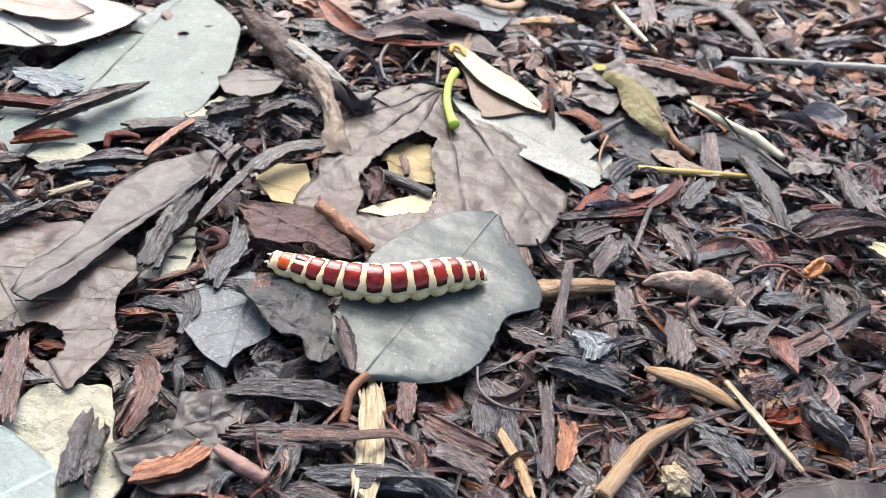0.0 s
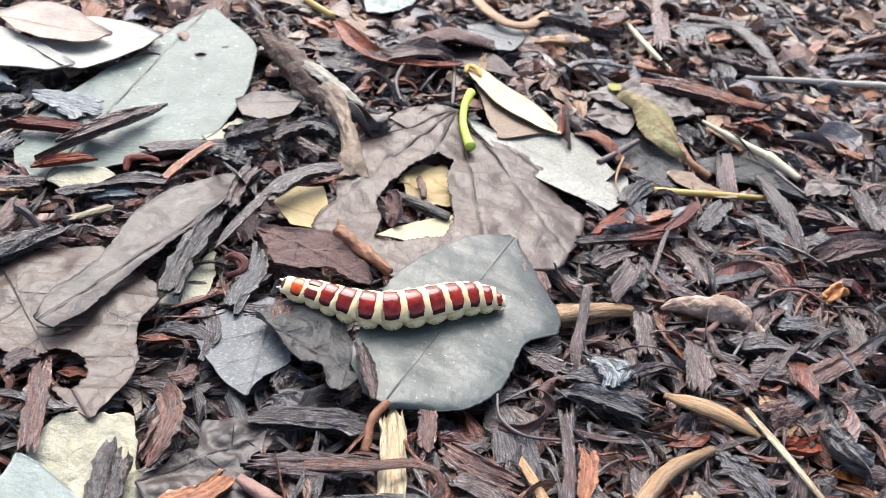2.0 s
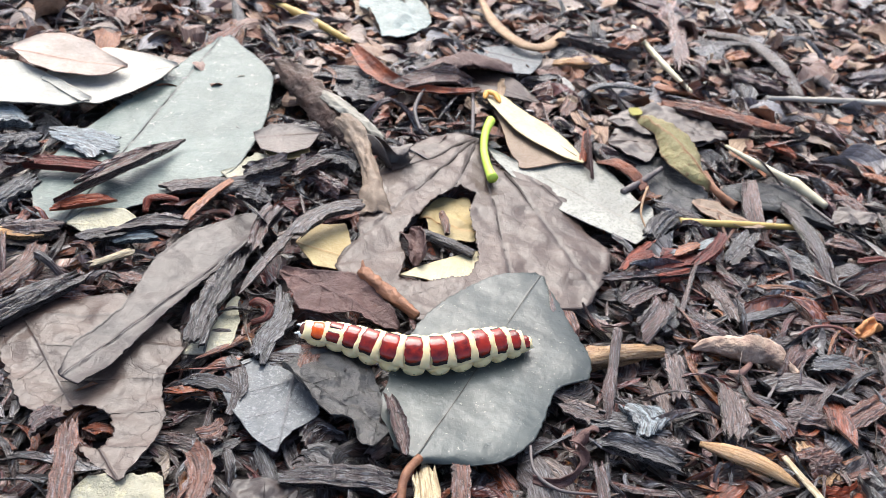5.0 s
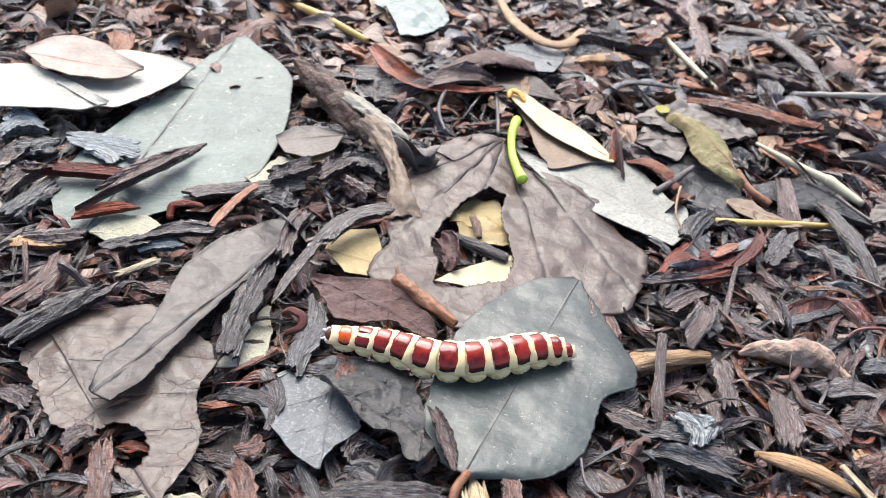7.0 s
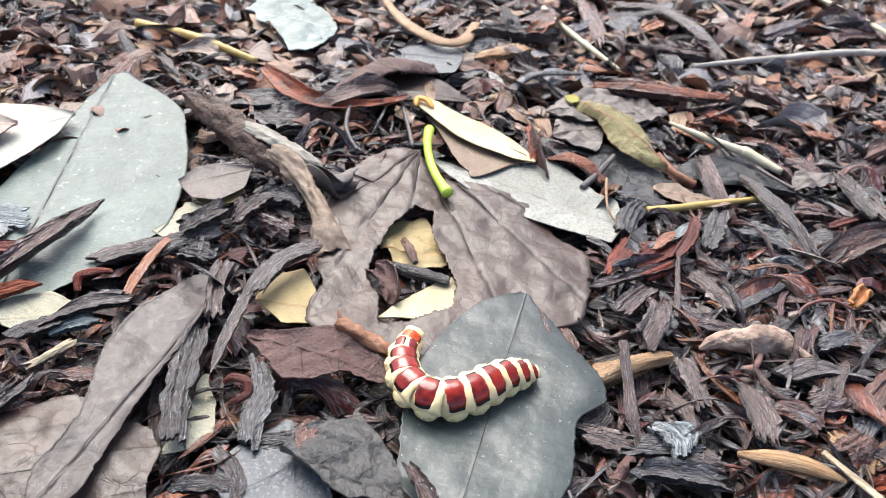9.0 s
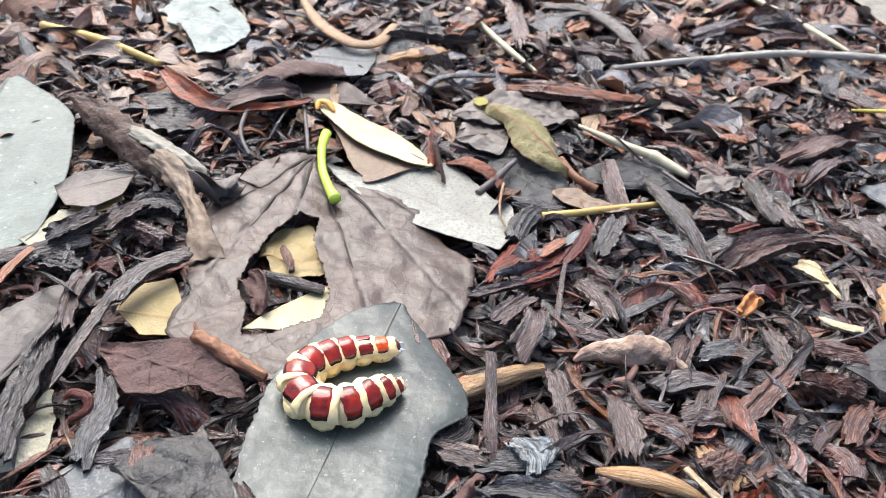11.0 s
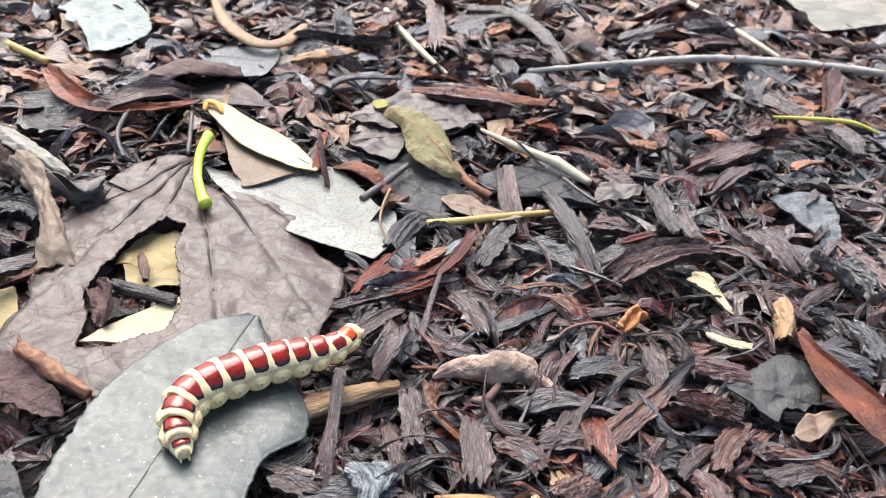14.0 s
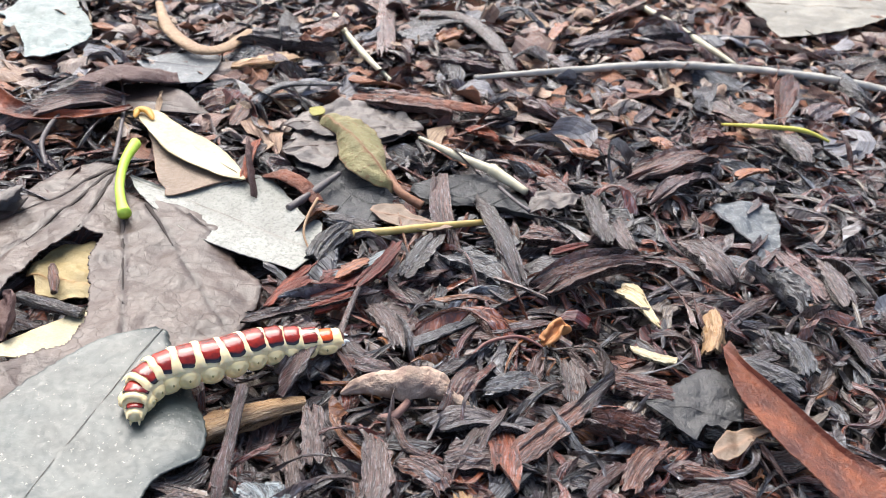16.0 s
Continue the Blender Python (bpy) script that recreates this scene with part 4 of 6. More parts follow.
def build_caterpillar():
    """Head towards -x of each ring. The rings are rigid and overlap, so that the body bends."""
    whole = tagged(new("caterpillar"), "cream caterpillar with glossy dark red back plates, crawling on a leaf", "caterpillar")
    rings = []
    for k in range(SEGMENTS):
        length = SEG_LEN[k] * BODY_MM
        r = SEG_RAD[k]
        ra = SEG_RAD[max(k - 1, 0)] if k else r * 0.92
        rb = SEG_RAD[k + 1] if k + 1 < SEGMENTS else r * 0.45
        seg = part("body_ring", barrel("body_ring", length * 1.42, (ra + r) / 2, r, (rb + r) / 2, CREAM), whole, "cream body ring")
        front, back = (-0.47 * length, 0.34 * length) if k else (-0.26 * length, 0.36 * length)
        span = 58 if k < 10 else 54
        red = AMBER if k == 0 else GLOSS_RED
        if k == 1:
            for side in (-1, 1):
                part("back_plate", shield("back_plate", front, back, r * 1.07, 24, red, 0.14, -0.04), seg, "glossy dark red back plate",
                     pose(0, 0, 0, side * 31))
        else:
            part("back_plate", shield("back_plate", front, back, r * 1.07, span, red, 0.16, -0.04), seg,
                 "amber neck plate" if k == 0 else "glossy dark red back plate")
        after = (r + rb) / 2
        if k < SEGMENTS - 1:
            part("band", collar("band", 0.47 * length, after * 1.09, 0.33 * length, 0.22, 63, CREAM, k * 1.7), seg, "raised cream band")
        if k == 0:
            part("band", collar("band", -0.42 * length, r * 0.94, 0.40 * length, 0.26, 75, CREAM, 31.0), seg, "pale band behind the head")
        for side in (-1, 1):
            if k < SEGMENTS - 1:
                m = pose(0.04 * length * MM, side * r * 0.86 * MM, -r * 0.12 * MM, side * 8)
                lobe = part("side_lobe", puffed_lobe("side_lobe", length * 0.50, r * 0.42, r * 0.52, side, CREAM_PALE, k * 2.3 + side), seg, "pale puffed side lobe", m)
                if k != 1 and k != 2:
                    part("breathing_spot", blob("breathing_spot", 0.19, 0.10, 0.24, SPOT, 6, 10), lobe, "olive breathing spot",
                         pose(0.1 * MM, side * r * 0.40 * MM, r * 0.05 * MM))
                part("belly_fold", blob("belly_fold", length * 0.46, r * 0.34, r * 0.36, CREAM_PALE), seg, "pale fold under the flank",
                     pose(0.0, side * r * 0.66 * MM, -r * 0.60 * MM, side * 20))
            if k < 3:
                leg = tube_mesh("leg", [(0, side * r * 0.5 * MM, -r * 0.6 * MM), (-0.5 * MM, side * r * 0.8 * MM, -r * 0.95 * MM), (-0.9 * MM, side * r * 0.7 * MM, -r * 1.25 * MM)],
                                [0.5 * MM, 0.35 * MM, 0.12 * MM], FACE, 8, 10)
                part("leg", leg, seg, "thin dark front leg")
            elif k in (5, 6, 7, 8, 11):
                part("proleg", blob("proleg", length * 0.30, r * 0.26, r * 0.40, CREAM_PALE), seg, "stubby pale belly leg",
                     pose(0, side * r * 0.50 * MM, -r * 0.72 * MM))
        if k == SEGMENTS - 1:
            part("band", collar("band", 0.42 * length, r * 0.72, 0.5 * length, 0.22, 80, CREAM, 41.0), seg, "pale rim of the tail")
            for side in (-1, 1):
                part("tail_point", tube_mesh("tail_point", [(0.6 * MM, side * 0.5 * MM, -0.5 * MM), (1.3 * MM, side * 0.6 * MM, -0.8 * MM), (1.8 * MM, side * 0.65 * MM, -1.2 * MM)],
                                             [0.42 * MM, 0.26 * MM, 0.08 * MM], CREAM_PALE, 8, 10), seg, "small cream tail point")
        rings.append(seg)
    head = part("head", blob("head", 1.35, 1.45, 1.3, FACE, 12, 20), whole, "small dark brown head with white bristles")
    for side in (-1, 1):
        part("feeler", tube_mesh("feeler", [(-1.0 * MM, side * 0.6 * MM, -0.1 * MM), (-1.6 * MM, side * 0.85 * MM, -0.2 * MM), (-2.1 * MM, side * 0.85 * MM, -0.4 * MM)],
                                 [0.28 * MM, 0.24 * MM, 0.10 * MM], BONE, 8, 10), head, "white feeler")
        part("cheek", blob("cheek", 0.6, 0.4, 0.6, BONE, 8, 12), head, "white cheek patch", pose(-0.7 * MM, side * 1.15 * MM, -0.3 * MM))
    rings.append(head)
    return whole, rings


caterpillar, rings = build_caterpillar()

# the large leaves
leaf("grey-green heart-shaped leaf with a worn surface under the caterpillar", (2.0, 111.7), (27.8, 166.2), (4.1, 10.3, 12.3, 13.6, 14.3, 15.0, 14.4, 13.0, 10.9, 7.8, 1.4), (1.0, 10.6, 14.8, 15.8, 15.2, 15.0, 19.1, 17.0, 11.8, 6.5, 1.0),
     "heart", z=3.2, stalk=((2.6, 112.1, 3.0), (0.4, 107.9, 3.4), (-0.3, 102.5, 1.0)), wave=0.45, jag=0.3, cup=0.3, veins=0, rib=0.1, roll_r=-1.2, cell=0.4, rim=0.3)
leaf("large dull brown lobed leaf with an eaten hole", (15.9, 225.7), (9.1, 148.6), (0, 1.5, 3.9, 16.4, 25.1, 27.4, 28.0, 33.0, 33.3, 31.8, 29.6, 26.3, 11.2, 3.5), (8.8, 15.0, 18.9, 21.0, 23.1, 25.3, 26.7, 24.9, 25.0, 23.9, 26.5, 26.0, 14.9, 7.5),
     "brown", z=2.6, hole=((26.1, -3.1), (27.6, 1.0), (36.1, -0.1), (48.4, 2.4), (54.1, 3.4), (62.1, 1.6), (65.0, -5.3), (65.9, -13.0), (57.8, -12.5), (50.5, -14.9), (42.6, -12.7), (34.2, -9.3)), stalk=((14.1, 226.1, 2.8), (14.4, 239.8, 3.6), (14.1, 253.6, 4.2), (10.9, 270.1, 4.6), (5.7, 285.4, 4.0)), wave=1.2, jag=0.35, palm=(-40, -24, -9, 10, 26, 40), rib=0.0, veins=0, cup=-0.6, cell=0.36, stalk_r=0.55, stalk_mat=TWIG["dark"])
leaf("rough maroon leaf scrap under a rusty twig", (-27.6, 158.7), (-2.2, 144.4), (1.4, 2.4, 2.8, 4.3, 6.2, 7.8, 6.6, 5.4, 4.1, 2.6, 0.3), (0.2, 2.1, 4.1, 6.7, 8.2, 7.1, 4.6, 2.0, 1.7, 1.8, 0.4),
     "maroon", z=2.6, wave=0.6, jag=0.4, arch=1.2, roll_l=0.8, veins=4, crumple=0.7)
leaf("big pale grey-green leaf with a dark midrib", (-74.6, 168.5), (-60.5, 268.9), (6.8, 12.2, 13.9, 13.7, 11.8, 9.5, 7.5, 5.7, 3.8, 1.9, 0.2), (2.6, 11.2, 19.6, 26.3, 27.4, 27.2, 26.0, 23.7, 20.9, 12.4, 1.6),
     "pale", z=2.0, wave=0.6, jag=0.2, veins=0, rib=0.32, z_tip=4.0)
leaf("bleached white leaf curling at its edge", (-126.3, 218.8), (-83.2, 215.2), (14.1, 13.4, 12.5, 12.5, 14.0, 13.2, 11.1, 8.9, 6.5, 3.8, 1.2), (0, 0, 2.7, 10.4, 9.6, 8.8, 7.7, 6.6, 5.7, 4.8, 0.3),
     "white", z=5.5, wave=0.5, jag=0.15, cup=0.8, rib=0.0, veins=0)
leaf("bleached cream-white leaf with a raised edge", (-98.2, 223.9), (-67.5, 240.9), (0.6, 5.1, 10.3, 14.3, 14.0, 13.6, 13.3, 11.1, 8.8, 5.3, 0.6), (0.9, 7.8, 14.9, 17.1, 15.6, 14.0, 12.2, 10.4, 7.9, 3.9, 0.5),
     "white", z=5.2, wave=0.4, jag=0.15, cup=0.8, rib=0.2, veins=0)
leaf("thin blush-coloured dry leaf on the white leaves", (-110.1, 235.0), (-78.8, 232.7), (2.7, 9.6, 12.6, 13.2, 12.1, 10.9, 9.5, 7.1, 4.8, 2.4, 0.3), (0.3, 2.6, 5.2, 7.5, 8.5, 9.4, 9.6, 9.3, 8.6, 7.0, 1.6),
     "blush", z=7.2, wave=0.6, jag=0.15, cup=0.8, veins=0, rib=0.3)
leaf("long dark brown spoon-shaped leaf lying over another leaf", (-28.5, 177.6), (-59.3, 122.4), (0.1, 0.6, 1.0, 1.2, 1.4, 1.8, 2.4, 3.0, 3.6, 4.6, 4.1), (0.9, 6.2, 8.2, 10.7, 10.8, 9.6, 7.2, 4.8, 4.3, 4.1, 1.0),
     "deep", z=4.6, wave=0.8, jag=0.3, veins=0, rib=0.3, z_tip=3.4, cup=0.5, cell=0.4)
leaf("torn dull brown leaf with a round hole", (-72.9, 139.7), (-44.4, 103.1), (10.7, 18.0, 19.6, 21.2, 22.9, 21.5, 16.0, 13.4, 11.7, 7.8, 0.9), (0.0, 5.8, 6.3, 6.7, 7.0, 7.0, 5.1, 3.2, 2.7, 1.7, 0.2),
     "brown", z=1.4, hole=((27.8, -3.0), (27.5, 1.7), (31.9, 4.4), (36.8, 3.1), (38.7, 0.1), (35.4, -3.8)), wave=1.2, jag=0.5, veins=5, rib=0.22, cell=0.4)
leaf("weathered blue-grey leaf with a frayed edge", (-20.5, 139.0), (-21.0, 112.1), (0, 1.1, 2.2, 2.4, 2.7, 4.4, 5.8, 4.7, 2.0, 0.5, 0.1), (1.0, 5.0, 9.2, 11.5, 12.2, 12.0, 10.8, 9.1, 6.8, 4.4, 0.6),
     "grey", z=0.8, wave=0.5, jag=0.35, veins=4, rib=0.2, z_tip=1.4, crumple=0.3)
leaf("crumpled dark grey dead leaf", (-22.8, 130.3), (-2.4, 117.2), (5.7, 8.5, 9.9, 11.3, 11.9, 10.4, 8.8, 6.7, 4.1, 0, 0), (0, 0.6, 1.6, 2.5, 3.3, 4.1, 4.3, 3.6, 3.9, 6.3, 5.9),
     "char", z=3.4, wave=0.5, jag=0.3, crumple=1.0, roll_r=1.4, veins=4, rib=0.3, cell=0.4)
leaf("crumpled grey-brown leaf fragment", (-34.1, 91.5), (-16.3, 104.0), (0, 1.3, 1.7, 2.1, 2.1, 2.0, 6.5, 6.9, 5.5, 3.9, 2.5), (3.9, 8.8, 11.3, 12.0, 12.7, 13.0, 13.2, 9.1, 3.2, 2.6, 0),
     "deep", z=1.6, wave=0.5, jag=0.4, crumple=0.9, veins=3)
leaf("cream lichen-crusted leaf piece", (-52.3, 97.3), (-30.4, 94.2), (1.9, 6.8, 7.7, 8.6, 9.5, 10.4, 9.7, 4.8, 0, 0, 0), (0, 4.3, 6.4, 7.9, 9.3, 10.7, 12.1, 13.5, 12.9, 12.4, 11.9),
     "lichen", z=0.6, wave=0.8, jag=0.8, veins=0, rib=0.0, thick=0.8, crumple=0.7)
leaf("pale blue-green mottled leaf", (-51.7, 75.9), (-40.5, 87.0), (0, 0.5, 6.7, 7.7, 8.8, 9.9, 11.0, 12.1, 13.2, 9.3, 1.4), (7.7, 8.1, 8.6, 9.1, 9.6, 10.1, 10.0, 8.1, 6.1, 3.0, 0.4),
     "mint", z=2.6, wave=0.4, jag=0.2, veins=0, rib=0.3)
leaf("small cream-green leaf half buried under chips", (-41.9, 134.0), (-34.3, 151.5), (0, 0, 0, 0, 0, 0, 0, 0, 0.7, 1.2, 0.9), (0.6, 3.5, 5.1, 6.1, 6.2, 5.4, 4.6, 3.8, 2.2, 0.7, 0),
     "lichen", z=0.6, wave=0.3, jag=0.2, veins=0, rib=0.0)
leaf("cream leaf edge showing between bark strips", (-73.5, 167.5), (-56.5, 169.2), (0.8, 3.2, 6.1, 6.3, 6.4, 6.5, 6.7, 5.3, 3.7, 2.2, 0.9), (0, 1.0, 2.5, 4.0, 4.6, 4.6, 4.5, 4.4, 4.3, 4.3, 0.3),
     "lichen", z=2.4, wave=0.3, jag=0.2, veins=0, rib=0.2)
leaf("small pale cream leaf tip", (-46.7, 194.1), (-37.0, 203.1), (0, 0, 0, 0, 0.6, 1.6, 1.9, 2.2, 2.5, 2.9, 0.5), (5.2, 9.2, 8.7, 8.3, 7.8, 7.3, 6.9, 5.6, 4.1, 2.6, 1.3),
     "lichen", z=2.6, wave=0.3, jag=0.2, veins=0, rib=0.0)
leaf("whitish leaf covered in dark speckles", (18.0, 220.4), (57.1, 189.2), (0.4, 0.7, 1.1, 11.4, 14.8, 16.8, 15.0, 12.4, 9.1, 8.8, 1.2), (0.1, 3.5, 5.8, 7.6, 8.9, 9.9, 10.2, 10.2, 9.8, 9.1, 8.3),
     "speckled", z=2.2, wave=0.5, jag=0.25, veins=0, rib=0.25, cup=0.5)
leaf("folded cream leaf with an orange tip", (17.6, 247.8), (42.9, 215.2), (2.0, 3.9, 3.8, 3.7, 3.8, 4.2, 4.5, 3.9, 3.2, 2.0, 0.4), (0, 1.9, 3.0, 4.0, 5.0, 5.8, 5.5, 5.0, 4.0, 2.9, 0.2),
     "cream", z=5.0, wave=0.3, jag=0.1, veins=0, rib=0.0, z_tip=4.4)
twig("leaf_tip", "curled orange tip of a cream leaf", ((17.6, 243.5, 5.2), (18.4, 246.2, 6.0), (20.6, 245.1, 6.2), (22.0, 241.8, 5.4)), (0.57, 1.0, 1.0, 0.57), TWIG["amber"], category="leaf", flat=0.6, rough=0.1, blunt=0.2)
# shade under the cream fold is put into this half's tan colour
leaf("shaded half of a folded leaf, its shade painted grey-brown", (19.8, 245.1), (41.2, 217.8), (0, 0, 0, 0, 0, 0, 0, 0, 0, 0, 0.2), (0.4, 1.8, 3.5, 5.2, 7.4, 9.5, 11.6, 13.3, 14.1, 14.8, 0.3),
     "tan", z=3.0, wave=0.3, jag=0.15, veins=0, rib=0.0, roll_l=1.5)
leaf("curled olive-yellow leaf with a rusty stalk", (75.7, 210.1), (61.9, 245.2), (0.2, 2.6, 5.1, 6.1, 5.7, 4.2, 2.6, 1.0, 1.4, 2.2, 0), (0.2, 1.3, 2.6, 4.3, 5.9, 7.2, 7.9, 8.6, 8.5, 7.6, 3.1),
     "olive", z=5.4, stalk=((75.2, 215.5, 5.0), (77.2, 208.6, 4.0), (81.8, 205.7, 2.2)), wave=0.7, jag=0.25, arch=2.4, cup=-2.4, veins=0, rib=0.4, crumple=0.8, stalk_r=1.05)
leaf("yellow-green tip of a curled olive leaf", (60.4, 242.6), (62.8, 247.8), (0.3, 1.4, 2.0, 2.2, 1.6, 0.3), (0.3, 1.4, 1.9, 1.8, 1.2, 0.3),
     "lime", z=6.0, wave=0.3, jag=0.2, veins=0, rib=0.0)
leaf("grey-brown leaf scrap behind the olive leaf", (52.0, 230.5), (84.0, 237.9), (0.6, 4.8, 9.5, 11.6, 13.7, 15.8, 17.8, 19.6, 21.5, 18.4, 15.3), (0.8, 7.2, 10.3, 8.5, 4.1, 2.9, 2.8, 2.7, 2.6, 1.7, 0.9),
     "dun", z=3.0, wave=0.6, jag=0.3, crumple=0.9, veins=0)
leaf("blackened leaf under the olive leaf", (55.4, 229.6), (73.3, 201.3), (0.2, 5.7, 8.0, 9.2, 10.5, 10.2, 9.3, 8.5, 7.4, 4.1, 1.2), (0.8, 2.6, 4.6, 6.7, 8.4, 9.2, 10.1, 10.5, 9.7, 8.5, 0.3),
     "dark", z=1.6, wave=0.6, jag=0.3, crumple=0.6, veins=4)
leaf("blackened wavy leaf beside a pale stalk", (81.3, 215.1), (107.0, 199.6), (0.0, 7.5, 10.0, 12.0, 13.6, 13.7, 12.5, 11.0, 8.1, 5.0, 0.7), (1.5, 3.6, 3.6, 2.9, 2.1, 0.9, 0, 0, 0, 0, 0),
     "dark", z=2.2, wave=0.6, jag=0.2, crumple=0.4, veins=5, cup=-1.0)
leaf("tan dry crumpled leaf scrap", (69.6, 203.2), (86.6, 195.2), (1.3, 3.1, 4.3, 4.7, 3.1, 1.8, 1.3, 0.7, 0.6, 0.4, 0.2), (0, 1.1, 2.8, 3.3, 3.8, 4.0, 3.6, 3.2, 2.7, 1.2, 0),
     "tan", z=3.2, wave=0.6, jag=0.3, crumple=0.5, veins=0)
leaf("small oval leaf, grey above with a yellow edge", (-25.3, 216.7), (-41.4, 210.0), (0.3, 2.5, 5.0, 7.5, 8.7, 9.3, 9.9, 10.5, 9.8, 8.4, 7.2), (0.1, 1.1, 2.2, 3.4, 4.2, 4.3, 4.4, 4.5, 3.4, 2.4, 1.5),
     "dun", z=3.6, wave=0.3, jag=0.1, veins=0, cup=0.8)
leaf("ochre edge of a small oval leaf", (-27.2, 207.0), (-37.9, 204.6), (0, 0.1, 2.0, 3.0, 3.2, 3.4, 3.7, 3.3, 2.7, 2.2, 0), (1.9, 2.0, 2.1, 2.2, 2.3, 2.5, 2.4, 2.2, 2.0, 1.8, 1.6),
     "yellow", z=3.0, wave=0.2, jag=0.1, veins=0, rib=0.0)
leaf("grey flat dry leaf", (15.4, 279.4), (36.8, 275.2), (0.2, 2.2, 4.5, 6.6, 8.0, 9.3, 10.7, 10.2, 9.4, 8.6, 7.9), (0.5, 3.6, 6.9, 8.2, 9.4, 10.6, 11.5, 10.7, 9.9, 9.1, 0.3),
     "grey", z=4.0, wave=0.6, jag=0.2, veins=0)
leaf("grey-brown leaf arched over the mulch", (3.6, 256.1), (34.8, 251.1), (0, 7.8, 9.1, 10.0, 10.9, 11.2, 10.5, 9.8, 7.6, 3.8, 0.5), (1.8, 3.3, 4.9, 5.4, 5.0, 4.7, 4.4, 3.5, 2.4, 1.2, 0.1),
     "brown", z=2.2, wave=0.6, jag=0.25, arch=2.0, veins=0)
leaf("bleached white leaf with a torn edge", (-26.0, 312.0), (1.8, 297.2), (25.2, 24.0, 22.6, 21.3, 19.9, 17.5, 14.4, 11.3, 8.1, 5.0, 0), (0, 0, 5.4, 7.5, 8.8, 10.1, 13.2, 16.8, 20.4, 19.6, 18.8),
     "mint", z=4.2, wave=1.4, jag=0.5, veins=0, rib=0.4, crumple=0.4)
leaf("crumpled charcoal leaf on the mulch", (109.7, 140.5), (125.5, 133.9), (0.2, 1.9, 3.9, 5.8, 7.6, 9.5, 11.3, 11.4, 10.7, 10.0, 3.7), (0.4, 2.6, 3.4, 4.4, 6.2, 6.9, 3.4, 3.3, 2.7, 0.1, 0),
     "char", z=2.8, wave=0.8, jag=0.6, crumple=0.6, veins=0, rib=0.2)
leaf("large flat beige leaf", (226.2, 337.0), (321.0, 330.6), (0, 7.4, 19.3, 31.2, 43.1, 48.2, 48.3, 48.5, 48.7, 48.9, 49.0), (33.2, 30.8, 27.8, 23.6, 19.5, 13.4, 6.9, 0.3, 0, 0, 0),
     "beige", z=4.0, wave=0.8, jag=0.3, veins=0)
leaf("grey crumpled leaf scrap with a torn end", (150.3, 201.6), (155.3, 178.8), (9.2, 14.9, 14.5, 14.0, 13.4, 11.4, 9.4, 7.4, 5.4, 1.9, 0), (0, 0, 0.5, 0.6, 0, 0, 0, 0, 1.2, 1.7, 1.8),
     "grey", z=2.6, wave=0.5, jag=0.5, crumple=0.9, veins=0)
leaf("long rust-red leaf strip with a folded edge", (128.7, 150.6), (142.8, 105.9), (1.7, 0.2, 0, 0, 0, 0, 0, 1.7, 3.5, 5.2, 0), (0.4, 3.6, 6.1, 8.2, 8.8, 9.4, 9.6, 9.5, 9.2, 5.8, 2.7),
     "rust", z=4.4, wave=0.4, jag=0.3, veins=0, rib=0.3, cup=1.2, z_tip=5.0)
leaf("torn ochre leaf scrap seen through the eaten hole", (1.0, 188.6), (15.9, 184.0), (3.8, 9.9, 11.5, 12.2, 13.0, 13.7, 11.7, 9.5, 7.3, 3.3, 0), (0, 0, 2.9, 5.1, 5.2, 5.3, 5.4, 4.8, 4.2, 3.6, 3.0),
     "yellow", z=-0.4, wave=0.5, jag=0.4, crumple=0.7, veins=0)
leaf("cream leaf edge inside the eaten hole", (-2.6, 164.1), (15.8, 173.3), (0.2, 0.6, 1.1, 1.5, 1.7, 2.0, 2.2, 2.5, 2.8, 3.1, 2.6), (0.1, 1.4, 2.9, 4.5, 4.8, 5.0, 5.2, 5.4, 3.5, 1.3, 0),
     "cream", z=0.8, wave=0.3, jag=0.15, veins=0, rib=0.0)
leaf("ochre leaf piece partly covered by a brown leaf", (-25.9, 171.3), (-13.0, 167.3), (1.4, 8.1, 9.0, 9.8, 10.7, 11.6, 10.1, 7.8, 5.4, 1.4, 0), (0, 0.9, 2.1, 3.2, 4.4, 5.6, 5.6, 5.3, 5.0, 4.7, 4.5),
     "yellow", z=1.2, wave=0.3, jag=0.2, veins=0, rib=0.2)
leaf("brown-ochre curled leaf scrap on chips", (116.8, 127.8), (129.6, 131.6), (0, 1.1, 1.7, 2.2, 2.8, 2.7, 2.5, 2.3, 2.1, 1.9, 1.7), (1.3, 2.2, 2.4, 2.1, 1.8, 1.5, 1.0, 0.3, 0, 0, 0),
     "tan", z=2.2, wave=0.4, jag=0.3, crumple=0.8, veins=0)
twig("twig", "dark twig crossing the eaten hole", ((1.8, 179.0, 2.0), (6.7, 176.3, 2.0), (13.4, 173.3, 1.6)), (1.06, 1.29, 1.06), WOOD["dark"], rough=0.25)
twig("twig", "short dark splinter in the hole", ((6.2, 188.4, 1.6), (7.1, 183.9, 1.8), (7.5, 180.6, 1.2)), (0.74, 0.98, 0.61), WOOD["brown"], rough=0.3)
leaf("grey-brown leaf edge on the near mulch", (65.3, 91.4), (93.5, 94.5), (0.2, 1.5, 2.9, 4.3, 4.7, 5.2, 5.7, 5.3, 4.9, 4.6, 0.5), (0.6, 5.1, 6.3, 6.3, 6.3, 6.3, 6.4, 6.4, 6.4, 3.2, 0.4),
     "deep", z=3.0, wave=0.5, jag=0.2, veins=0, rib=0.2)

